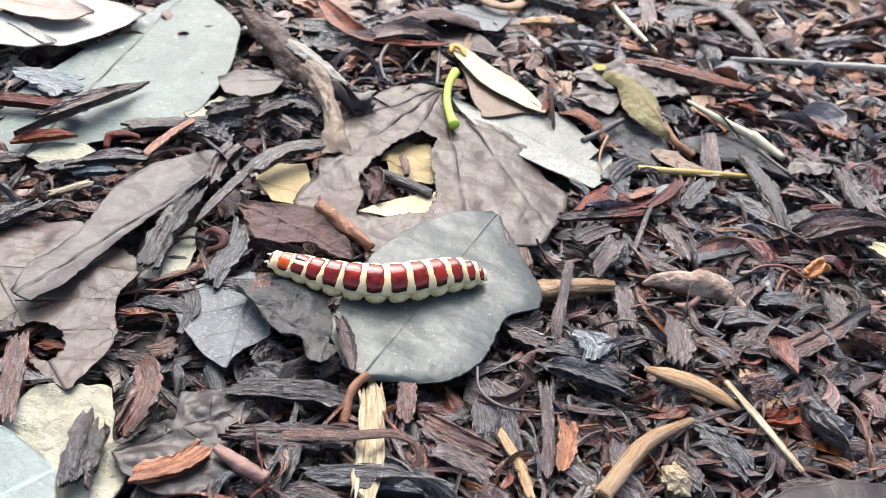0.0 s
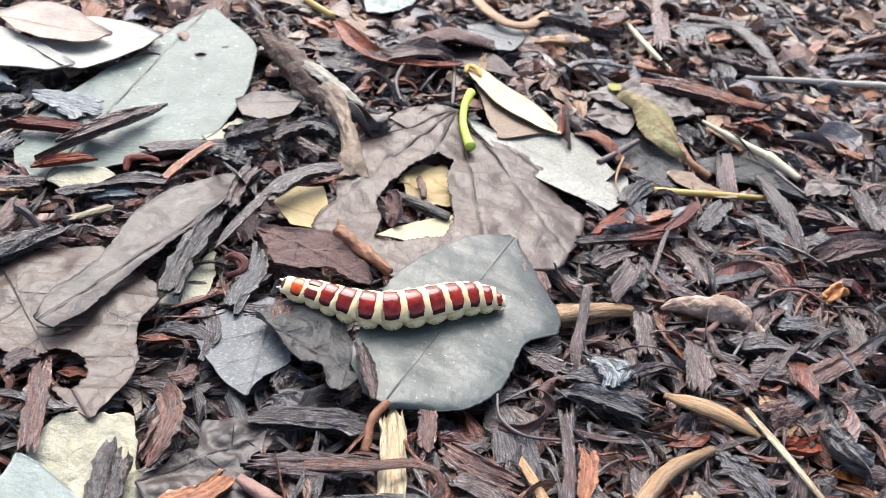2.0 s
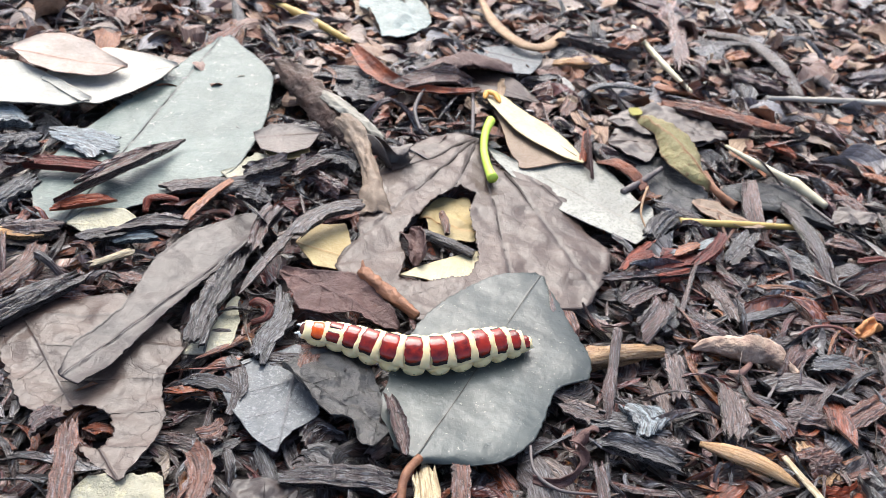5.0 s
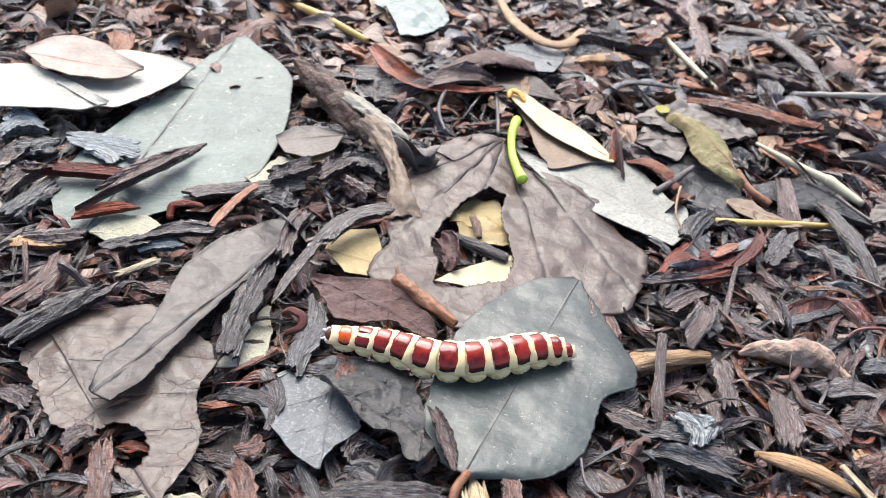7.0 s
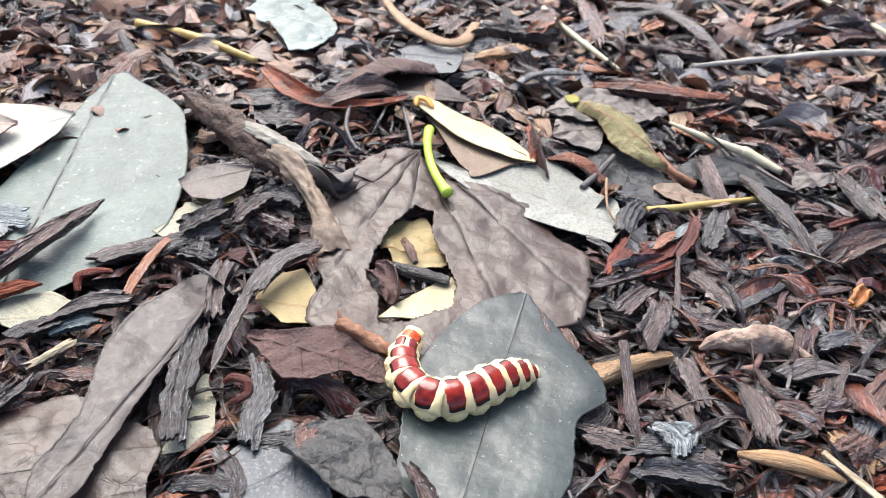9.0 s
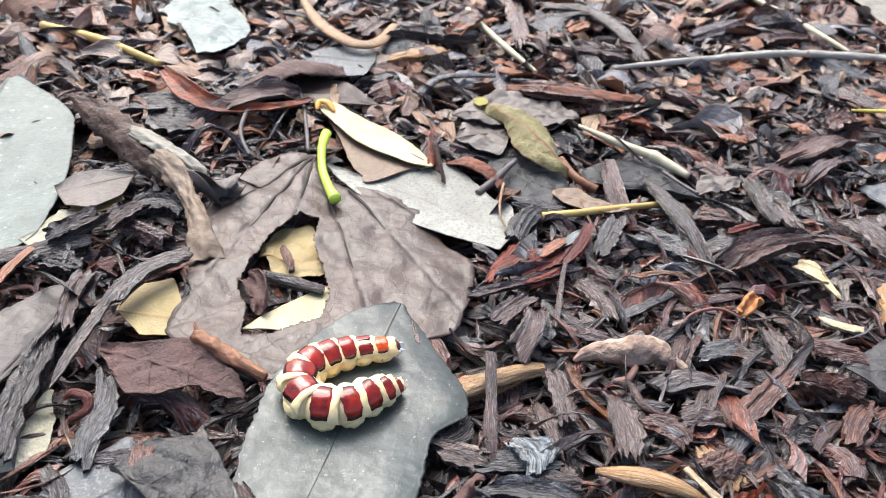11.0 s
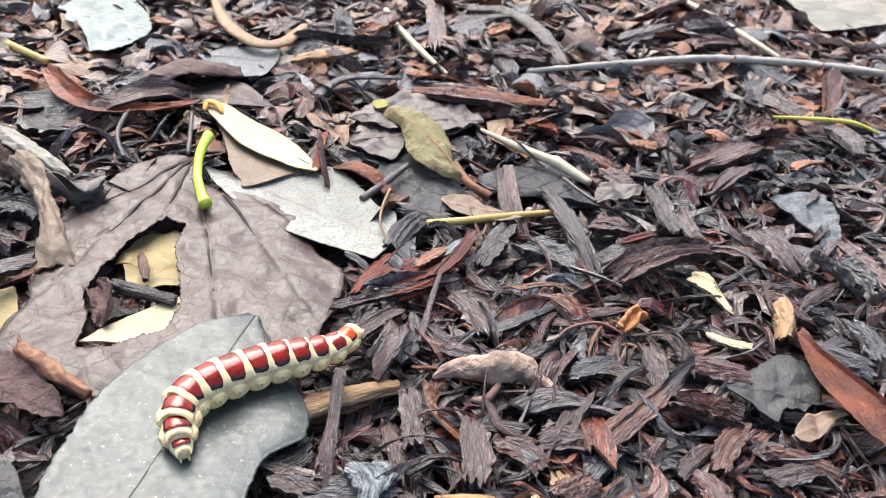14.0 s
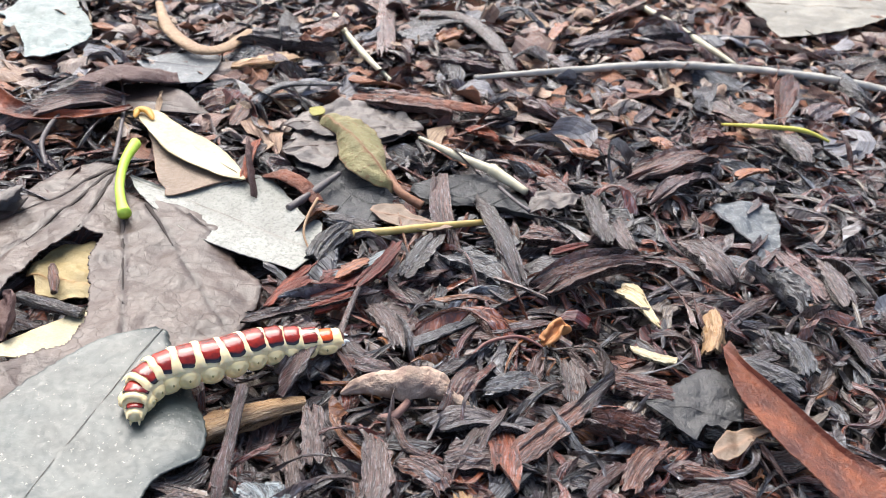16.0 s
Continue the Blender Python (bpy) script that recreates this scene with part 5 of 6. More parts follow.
# rolled and curled pieces
rolled = curled_sheet("rolled_leaf", "dark red-brown folded dry leaf standing proud of the mulch",
                      ((-41.5, 243.5, 9.5, 4, 40, 230), (-36.5, 237.5, 9.4, 9, 65, 232), (-29.5, 228.5, 8.2, 10.5, 80, 238), (-22.5, 219.5, 6.6, 9, 100, 245), (-16.5, 212.5, 5.0, 5, 100, 250)), LEAF["bark"], crumple=1.0, jag=1.6)
curled_sheet("ridge", "", ((-27.0, 229.0, 8.8, 4, 60, 270), (-21.5, 222.8, 9.6, 5.5, 110, 270), (-15.5, 217.0, 8.6, 5.5, 110, 270), (-9.5, 212.0, 6.4, 4, 90, 270)), LEAF["beige"], parent=rolled, crumple=0.8, jag=0.6)
tagged(bpy.data.objects["ridge"], "bleached split ridge")
curled_sheet("leaf_tongue", "tan dry leaf tongue hanging from a rolled brown leaf",
             ((-21.0, 218.0, 8.2, 5, 60, 250), (-17.0, 210.5, 8.0, 6.5, 90, 235), (-13.6, 201.5, 6.6, 5.0, 130, 240), (-10.8, 192.5, 5.4, 7.5, 120, 262), (-9.2, 184.0, 3.2, 8.5, 70, 268)), LEAF["tan"], crumple=1.1, jag=0.8)
curled_sheet("bark_roll", "hollow grey-brown bark roll lying on a brown leaf",
             ((-14.5, 205.0, 4.2, 11, 200, 350), (-9.0, 208.0, 4.6, 13, 240, 10), (-3.0, 211.5, 4.2, 10, 290, 30)), LEAF["dun"], category="bark roll", crumple=0.7, jag=0.9)
# its glow is only orange colour, nothing shines through the sheet
curled_sheet("bark_strip", "red-brown dry leaf strip with an orange edge and painted backlight glow",
             ((-21.5, 264.0, 7.0, 3.0, 40, 60), (-15.0, 251.5, 6.6, 6.5, 70, 60), (-8.0, 244.3, 6.0, 6.0, 90, 70), (1.0, 243.8, 5.4, 4.5, 90, 80), (9.0, 245.0, 5.0, 4.0, 110, 90), (16.5, 248.5, 5.4, 2.2, 80, 90)), LEAF["ember_glow"], category="bark strip")
curled_sheet("arched_leaf", "dark maroon dead leaf arched over a hollow",
             ((-5.0, 252.0, 4.5, 9, 50, 285), (2.5, 258.5, 7.6, 15, 75, 300), (10.5, 263.5, 9.2, 18, 85, 300), (18.5, 265.5, 8.4, 16, 85, 295), (26.5, 267.5, 5.5, 8, 60, 285)), LEAF["maroon"], crumple=0.6, jag=0.4)
curled_sheet("bark_curl", "torn red-brown bark curl inside the eaten hole",
             ((-1.8, 179.0, 1.0, 5, 120, 80), (0.4, 175.5, 2.0, 7, 170, 70), (1.6, 171.5, 2.2, 7, 190, 60), (1.0, 167.6, 1.2, 4, 140, 60)), LEAF["maroon"], category="bark curl", crumple=0.8, jag=0.6)
curled_sheet("bark_ribbon", "dark red ribbon of bark looped over the mulch",
             ((22.0, 110.5, 1.8, 1.6, 60, 60), (26.5, 110.0, 2.4, 2.0, 60, 40), (29.8, 113.0, 4.2, 3.0, 50, 20), (30.2, 118.5, 5.4, 3.6, 60, 320), (33.5, 121.5, 4.6, 2.6, 70, 290)), LEAF["maroon"], category="bark strip", crumple=0.15)
curled_sheet("bark_strip", "upright dark wet bark flake with a red back",
             ((45.5, 211.0, 1.5, 6, 80, 180), (45.2, 215.0, 4.5, 7, 90, 180), (44.8, 220.0, 7.0, 6, 90, 180), (44.5, 226.0, 8.0, 3, 70, 180)), LEAF["maroon"], category="bark strip", crumple=0.4)
curled_sheet("bark_strip", "folded brown bark flake with a torn edge",
             ((48.0, 219.5, 3.0, 4, 60, 300), (52.0, 216.5, 5.6, 7, 100, 290), (56.5, 212.0, 5.4, 7, 110, 290), (59.0, 207.5, 3.0, 4, 80, 290)), LEAF["rust"], category="bark strip", crumple=0.5)
leaf("dun crumpled leaf scrap with a thin stalk", (104.6, 199.0), (118.0, 203.0), (0.4, 2.6, 4.0, 4.8, 4.4, 4.8, 3.6, 2.6, 0.5), (0.4, 1.6, 2.6, 2.2, 3.0, 2.4, 2.6, 1.4, 0.3),
     "dun", z=4.4, wave=0.7, jag=0.4, crumple=1.4, veins=0, rib=0.3, arch=1.0, stalk=((104.8, 199.0, 4.4), (102.6, 204.0, 4.2), (101.0, 211.0, 3.4)), stalk_r=0.45, stalk_mat=TWIG["dark"])
leaf("thin dun dry leaf behind the olive leaf", (53.0, 241.5), (88.0, 239.5), (0.5, 5, 9, 12, 14, 12, 10, 7, 0.6), (0.4, 3, 5, 6, 7, 6, 5, 3, 0.4),
     "dun", z=4.2, wave=1.0, jag=0.4, crumple=1.0, veins=0, rib=0.3)
curled_sheet("bark_strip", "reddish brown bark strip far back on the mulch",
             ((72.0, 257.5, 4.6, 4, 60, 275), (84.0, 253.5, 6.2, 6, 70, 275), (97.0, 250.0, 6.2, 6.5, 80, 275), (110.0, 248.0, 5.0, 4, 60, 275)), LEAF["rust"], category="bark strip", crumple=0.5)

# stalks, sticks and curled strips
twig("leaf_stalk", "fresh lime-green leaf stalk lying on a brown leaf", ((19.0, 231.0, 5.5), (17.1, 223.1, 5.2), (16.6, 214.3, 4.6), (17.5, 206.9, 4.2), (18.6, 202.3, 4.0)), (1.35, 1.08, 1.01, 1.08, 1.49), GREEN, category="leaf stalk", rough=0.06, blunt=0.04)
twig("twig", "rusty brown broken twig on a maroon leaf", ((-10.9, 158.6, 5.4), (-8.2, 156.0, 4.9), (-4.4, 152.4, 4.4), (1.2, 147.6, 3.8)), (0.75, 1.45, 1.3, 0.85), TWIG["rust"], rough=0.75, n=64, ring=16)
twig("splinter", "frayed splinter on the end of a broken twig", ((-9.6, 157.4, 5.4), (-10.6, 159.0, 6.2), (-10.8, 160.0, 6.8)), (0.5, 0.36, 0.14), TWIG["rust"], rough=0.3)
twig("stick", "golden tan stick beside the heart-shaped leaf", ((25.1, 140.3, -1.8), (36.3, 144.6, -0.6), (45.0, 146.1, 0.8), (51.7, 146.8, 1.6)), (2.2, 2.3, 1.9, 1.1), WOOD["tan"], rough=0.35, ring=20, n=44)
twig("twig", "thin dark upright splinter of bark", ((41.4, 147.7, 5.5), (39.7, 139.5, 4.0), (38.0, 132.1, 3.0), (37.3, 125.7, 1.5)), (0.98, 0.98, 1.28, 0.79), WOOD["maroon"], rough=0.25, flat=0.7)
twig("seed_pod", "lumpy tan dry seed pod lying on the mulch", ((57.4, 147.4, 2.6), (62.0, 148.2, 3.6), (67.7, 146.9, 4.6), (73.3, 146.3, 4.0), (76.6, 143.1, 3.4), (79.4, 140.2, 2.8)), (0.35, 1.6, 2.65, 2.1, 1.05, 0.8), TWIG["pod"], category="seed pod", rough=0.45, ring=24, n=60, blunt=0.06)
twig("stick", "long thin grey stick across the mulch", ((108.0, 268.8, 4.5), (136.3, 272.7, 5.0), (167.6, 276.8, 5.2), (195.7, 274.7, 5.0), (225.1, 267.3, 4.5), (247.6, 255.1, 4.0)), (0.67, 1.0, 1.17, 1.17, 1.17, 1.0), TWIG["grey"], n=90, rough=0.3)
twig("stalk", "yellow-green thin stalk on the mulch", ((171.6, 240.3, 4.0), (182.7, 237.9, 4.5), (193.6, 235.3, 4.5), (200.2, 231.7, 3.0)), (0.32, 0.64, 0.64, 0.32), TWIG["lime"], category="stalk", rough=0.08)
twig("stalk", "thin pale bent stalk", ((72.8, 314.5, 4.5), (74.7, 300.5, 4.5), (78.7, 282.6, 4.5), (84.0, 268.4, 3.5)), (0.93, 0.93, 0.93, 0.56), TWIG["pale"], category="stalk", rough=0.1)
twig("stalk", "tan straw stalk in the mulch", ((182.2, 325.5, 5.0), (186.9, 309.8, 5.0), (191.5, 293.2, 4.5), (195.9, 281.6, 3.5)), (1.03, 1.03, 1.03, 0.62), TWIG["pale"], category="stalk", rough=0.1)
twig("stalk", "pale jointed stalk on dark leaves", ((85.8, 233.5, 4.5), (93.6, 224.5, 4.2), (100.3, 218.2, 4.0), (101.1, 217.4, 4.0), (107.2, 209.0, 3.0)), (0.44, 1.03, 1.17, 1.47, 0.88), TWIG["pale"], category="stalk", rough=0.08)
twig("stalk", "straw-yellow stalk between the chips", ((64.9, 194.8, 2.5), (74.4, 195.3, 2.8), (83.8, 196.7, 2.6), (97.7, 198.7, 2.2)), (0.98, 0.86, 0.86, 0.61), TWIG["straw"], category="stalk", rough=0.08)
twig("bark_strip", "tan curved leaf strip", ((19.0, 321.7, 5.0), (22.8, 299.7, 5.5), (30.7, 284.0, 6.0), (38.6, 284.2, 6.0), (46.1, 299.6, 5.0)), (1.1, 2.01, 2.38, 2.2, 1.46), TWIG["tan"], category="bark strip", flat=0.4, rough=0.15)
twig("bark_strip", "grey arched bark strip over a dark hollow", ((43.8, 249.8, 2.5), (48.1, 254.8, 5.5), (55.2, 258.6, 7.0), (69.7, 262.9, 5.0)), (1.18, 1.33, 1.18, 0.88), WOOD["blue"], category="bark strip", flat=0.6, rough=0.2)
twig("bark_strip", "grey bent bark strip", ((101.9, 321.3, 3.0), (113.3, 313.2, 5.0), (119.0, 293.0, 6.0), (120.6, 273.1, 4.0)), (1.91, 2.67, 2.67, 1.72), WOOD["grey"], category="bark strip", flat=0.5, rough=0.2)
twig("bark_strip", "thin dark curved stalk", ((2.2, 250.5, 5.0), (-0.7, 240.5, 5.5), (-1.9, 232.5, 4.5), (-0.1, 225.0, 3.0)), (0.43, 0.58, 0.58, 0.43), TWIG["dark"], category="stalk", rough=0.1)
twig("bark_strip", "orange-brown strip with a hooked end", ((-9.5, 97.1, 3.0), (-0.7, 96.6, 4.5), (7.1, 97.7, 5.0), (11.1, 96.2, 5.0), (11.9, 93.8, 4.0), (10.6, 93.0, 3.0)), (1.15, 1.07, 0.89, 0.71, 0.53, 0.44), WOOD["brown"], category="bark strip", flat=0.45, rough=0.2)
twig("twig", "short reddish brown twig with a rough skin", ((-18.9, 93.0, 3.4), (-14.8, 90.4, 3.2), (-10.6, 88.5, 2.8)), (0.78, 1.12, 1.04), TWIG["pink"], rough=0.35, n=40)
twig("stick", "curved tan stick in the mulch", ((40.4, 90.4, 3.5), (44.1, 95.2, 4.2), (50.0, 102.3, 4.4), (58.9, 108.6, 3.6)), (1.5, 1.5, 1.32, 0.71), WOOD["tan"], rough=0.15)
twig("stick", "thin grey splinter across the chips", ((67.9, 119.5, 3.5), (71.9, 109.6, 3.6), (76.0, 99.6, 3.4)), (0.63, 0.73, 0.52), WOOD["straw"], rough=0.3, flat=0.6)
twig("stick", "golden pointed dry pod", ((52.9, 121.2, 3.0), (58.6, 118.8, 3.6), (64.5, 116.5, 3.2), (69.3, 113.8, 2.4)), (0.52, 1.77, 1.67, 0.42), WOOD["tan"], category="stick", rough=0.15, flat=0.8)
twig("twig", "crooked brown twig end", ((63.0, 141.0, 3.0), (65.5, 138.9, 3.2), (66.8, 134.2, 2.6), (72.3, 131.1, 2.0)), (0.58, 0.77, 0.67, 0.39), WOOD["brown"], rough=0.35)
twig("twig", "tiny forked twig under the pod", ((63.3, 140.7, 3.2), (65.6, 140.7, 3.4), (68.3, 143.6, 3.4)), (0.48, 0.77, 0.58), TWIG["pink"], rough=0.2)
twig("stalk", "tan stalk rising between red shreds", ((56.7, 156.5, 2.5), (60.0, 164.9, 3.8), (63.5, 173.3, 4.6), (68.9, 180.9, 5.0)), (0.72, 0.62, 0.51, 0.31), WOOD["grey"], category="stalk", rough=0.15)
twig("twig", "dark twig against a speckled leaf", ((52.0, 204.8, 3.0), (57.7, 210.1, 3.6), (64.4, 217.6, 4.0)), (0.76, 0.89, 0.63), TWIG["dark"], rough=0.2)
twig("stalk", "hair-thin bent brown stalk", ((58.4, 206.2, 4.5), (55.8, 198.9, 4.8), (54.5, 193.2, 4.2), (55.4, 188.6, 3.0)), (0.32, 0.32, 0.26, 0.19), TWIG["tan"], category="stalk", rough=0.1)
twig("stalk", "thin brown fibre curled among chips", ((82.2, 154.7, 3.2), (85.5, 156.7, 4.0), (91.5, 157.8, 3.8), (95.5, 155.7, 2.8)), (0.26, 0.32, 0.32, 0.21), TWIG["maroon"], category="stalk", rough=0.1)
twig("stick", "tan stick lying far back", ((-57.9, 301.0, 4.0), (-40.3, 289.2, 4.5), (-23.5, 275.5, 3.5)), (1.3, 1.3, 0.93), TWIG["straw"], rough=0.12)
twig("bark_curl", "rust-brown curled bark ring", ((-59.1, 174.8, 2.5), (-59.0, 177.5, 4.0), (-56.2, 178.4, 4.5), (-53.3, 180.0, 3.0)), (0.6, 0.96, 0.96, 0.72), WOOD["red"], category="bark curl", flat=0.7, rough=0.2)
twig("bark_curl", "rust-brown ring-shaped bark curl", ((-30.5, 142.8, 2.0), (-27.8, 143.6, 3.0), (-27.7, 145.6, 4.0), (-30.0, 147.0, 4.0), (-31.6, 146.9, 3.0)), (0.6, 0.8, 0.85, 0.8, 0.5), WOOD["red"], category="bark curl", flat=0.8)
curled_sheet("crumb", "bright orange hollow bark crumb", ((96.0, 156.6, 2.8, 2.6, 150, 60), (97.4, 157.8, 3.4, 4.4, 200, 70), (99.4, 159.2, 3.8, 4.6, 220, 90), (101.4, 159.6, 3.6, 2.8, 160, 100)), TWIG["orange"], category="crumb", crumple=0.9, jag=0.6, thick=0.7, n=24, m=14)
chip("brown", 75.2, 120.5, 7.5, 5.5, 20, z=2.8, thick=2.6)
chip("straw", 55.0, 97.0, 6.5, 4.6, -50, z=2.4, thick=2.4)
chip("tan", 129.7, 156.4, 14.9, 3.9, -116, z=3.4, thick=2.0)
twig("stalk", "long thin curved root fibre", ((22.0, 117.5, 2.5), (22.3, 111.9, 2.5), (26.1, 108.4, 2.5), (33.0, 108.4, 2.2)), (0.25, 0.3, 0.3, 0.2), TWIG["dark"], category="stalk", rough=0.1)

# chips that can be told apart, near side
chip("brown", -33.8, 102.5, 17.2, 4.0, 94, z=2.5, bow=1.5)
chip("dark", -37.7, 90.5, 16.9, 5.1, 94, z=3.0)
chip("orange", -24.7, 90.6, 13.8, 3.4, 35, z=2.6)
chip("dark", -10.3, 106.6, 18.5, 4.3, 1, z=2.0)
chip("maroon", -8.0, 97.2, 21.8, 4.7, 6, z=2.6)
chip("blue", 6.0, 90.9, 22.5, 4.8, -3, z=2.6)
chip("straw", 3.6, 98.9, 25.9, 4.0, -89, z=1.2)
chip("brown", 9.7, 106.6, 10.3, 3.0, -91, z=2.2)
chip("brown", 19.3, 100.4, 17.2, 4.9, -28, z=2.2)
chip("grey", 19.2, 94.9, 11.7, 3.6, -29, z=2.4)
chip("maroon", 32.8, 103.6, 22.5, 2.0, -93, z=2.6)
chip("tan", 27.6, 96.2, 15.0, 1.7, -72, z=2.4)
chip("orange", 35.9, 101.3, 11.8, 3.1, -99, z=2.0)
chip("blue", -25.8, 139.7, 16.0, 4.2, 73, z=2.2)
chip("dark", -35.3, 126.3, 10.5, 3.0, -8, z=1.5)
chip("maroon", -1.8, 117.5, 13.7, 2.4, -75, z=5.0, thick=1.2)
chip("dark", -37.9, 147.2, 25.0, 4.5, 83, z=3.2)
chip("brown", -52.9, 103.2, 21.1, 3.3, 103, z=3.0)
chip("pale", 42.8, 125.0, 8.4, 6.1, -75, z=3.0)
chip("blue", 64.3, 104.5, 13.1, 5.1, -63, z=2.0)
chip("grey", 55.7, 98.5, 8.7, 5.2, -62, z=2.0)
chip("blue", 84.7, 112.2, 11.6, 4.6, -59, z=2.0)
chip("tan", 75.3, 120.2, 10.1, 5.3, -79, z=1.8)
chip("red", 77.2, 113.2, 7.4, 3.4, 18, z=2.0)
chip("dark", -14.2, 118.0, 8.3, 6.4, 29, z=-0.5)
chip("blue", -12.5, 112.7, 9.4, 4.6, -27, z=-0.5)
chip("grey", -4.2, 116.4, 5.9, 3.3, 54, z=0.5)
chip("blue", -20.8, 107.7, 16.4, 2.6, -63, z=-0.5)
chip("dark", -28.1, 107.9, 7.9, 1.8, -71, z=2.0, bow=1)
chip("brown", -33.0, 116.9, 5.3, 3.8, 42, z=0.5)
chip("dark", 24.6, 119.7, 7.8, 2.6, 19, z=0.0)
chip("grey", 33.8, 126.5, 12.0, 3.8, -31, z=0.6)
chip("dark", 31.5, 135.5, 9.8, 4.4, 19, z=-0.5)
chip("grey", 5.5, 100.8, 13.9, 3.7, -63, z=0.6)
chip("dark", -3.8, 86.9, 11.8, 3.8, -4, z=1.6)
chip("maroon", 20.0, 89.4, 12.3, 4.0, -8, z=1.2)
chip("grey", 45.7, 99.5, 9.5, 2.9, -91, z=1.6)
chip("blue", 41.7, 117.9, 15.8, 4.2, -18, z=1.4)
chip("grey", 46.9, 121.5, 8.5, 3.6, -17, z=1.8)
chip("maroon", 89.0, 109.6, 11.6, 4.9, -19, z=1.8)
chip("dark", 89.3, 103.0, 10.0, 3.6, 28, z=1.4)
chip("grey", 77.3, 97.6, 12.8, 4.5, 1, z=1.8)
chip("pink", 97.0, 118.9, 8.5, 4.7, -85, z=1.8)
chip("maroon", -12.3, 87.7, 5.7, 2.7, -21, z=1.0)

# chips among the leaves, far and left side
chip("red", -80.3, 186.7, 24.5, 4.2, 3, z=4.0)
chip("maroon", -67.4, 186.7, 36.2, 4.7, 55, z=4.6, bow=1)
chip("orange", -46.1, 180.7, 21.5, 2.0, 69, z=4.4)
chip("grey", -30.3, 159.4, 23.6, 2.1, 71, z=4.6)
chip("grey", -19.3, 176.8, 23.9, 3.8, 47, z=4.8, bow=1)
chip("dark", -70.8, 142.3, 24.0, 4.9, 54, z=3.6)
chip("brown", -79.1, 150.2, 19.3, 5.4, 72, z=3.0)
chip("brown", -69.0, 147.4, 15.9, 4.5, 1, z=2.4)
chip("tan", -82.3, 161.6, 11.5, 3.5, 7, z=3.0)
chip("straw", -61.2, 157.5, 9.9, 1.6, 41, z=3.2)
chip("blue", -88.8, 176.5, 15.8, 5.1, 69, z=3.0)
chip("pale", -79.3, 199.4, 18.8, 7.0, -11, z=4.5, thick=0.6)
chip("pale", -79.1, 195.8, 10.9, 4.5, -32, z=4.2, thick=0.6)
chip("pale", -99.5, 203.8, 10.9, 9.0, 22, z=3.0)
chip("blue", -94.2, 198.0, 10.8, 5.3, 25, z=3.4)
chip("grey", -91.2, 182.5, 13.3, 4.7, 60, z=3.2)
chip("red", -71.5, 173.2, 14.1, 3.1, 27, z=4.0)
chip("grey", -49.2, 186.1, 17.4, 3.8, 22, z=3.6)
chip("dark", -41.5, 188.8, 19.7, 4.2, 28, z=3.6)
chip("grey", -36.0, 194.7, 14.1, 4.3, 42, z=3.2)
chip("maroon", -26.6, 198.6, 11.5, 4.7, 52, z=3.4)
chip("dark", -38.0, 185.1, 9.2, 5.5, -28, z=2.6)
chip("brown", -55.4, 152.2, 10.0, 3.4, -7, z=2.0)
chip("maroon", -32.1, 170.7, 16.8, 3.4, 83, z=4.8)
chip("dark", -37.2, 153.1, 17.2, 4.3, 81, z=3.6)
# four broad blackish chips stand in for shadowed gaps behind and under curled leaves
chip("dark", -16.9, 244.9, 14.0, 12.0, -24, z=2.4)
chip("dark", -27.1, 219.3, 12.8, 7.5, -22, z=2.0)
chip("dark", -20.4, 205.0, 11.2, 6.3, -9, z=2.2)
chip("dark", 4.0, 261.4, 17.0, 9.3, -12, z=2.6)
chip("maroon", -22.0, 196.4, 12.7, 4.6, -40, z=3.0)
chip("dark", -18.2, 134.5, 20.3, 5.9, 1, z=1.0)
chip("brown", -18.3, 133.2, 8.1, 3.5, 89, z=2.6, thick=1.0)
chip("blue", -26.9, 144.4, 18.0, 4.0, 83, z=2.0)
chip("dark", -31.3, 127.2, 14.8, 2.7, -78, z=1.0)
chip("maroon", -59.1, 112.7, 6.5, 3.8, 52, z=3.0)
chip("grey", -78.8, 164.5, 12.6, 4.7, 14, z=3.2)
chip("dark", -56.5, 167.0, 16.7, 3.7, 19, z=4.0)
chip("pale", -58.6, 164.6, 10.4, 3.2, 20, z=3.0)
chip("dark", -64.5, 163.1, 9.8, 3.2, 26, z=3.8)
chip("maroon", -71.5, 122.0, 7.2, 3.8, -26, z=1.4)
chip("grey", -97.3, 194.1, 13.4, 4.1, 78, z=2.4)

# chips that can be told apart, open mulch
chip("brown", 111.8, 174.6, 28.2, 6.2, 17, z=3.0, bow=1)
chip("cream", 117.5, 166.0, 15.4, 4.1, -66, z=3.2, ends=0.9, thick=0.8)
chip("cream", 116.3, 151.7, 9.6, 2.2, -29, z=3.0, thick=0.8)
chip("grey", 140.4, 179.4, 17.0, 6.6, -79, z=2.8, bow=1)
chip("blue", 149.7, 168.5, 15.9, 5.5, -77, z=2.8)
chip("pink", 158.2, 172.5, 17.7, 4.3, -87, z=3.0)
chip("maroon", 142.3, 163.2, 20.1, 3.1, 28, z=2.8)
chip("grey", 134.6, 168.1, 17.2, 3.9, -16, z=2.2)
chip("brown", 89.9, 133.9, 21.4, 4.4, 35, z=3.2)
chip("brown", 102.8, 133.3, 12.5, 4.9, -28, z=2.4)
chip("brown", 104.6, 125.9, 14.9, 4.1, 40, z=3.2)
chip("brown", 115.5, 123.2, 12.9, 4.2, -38, z=2.4)
chip("grey", 77.3, 131.5, 10.6, 6.2, -3, z=2.6)
chip("grey", 51.9, 137.1, 14.4, 3.5, -94, z=3.2)
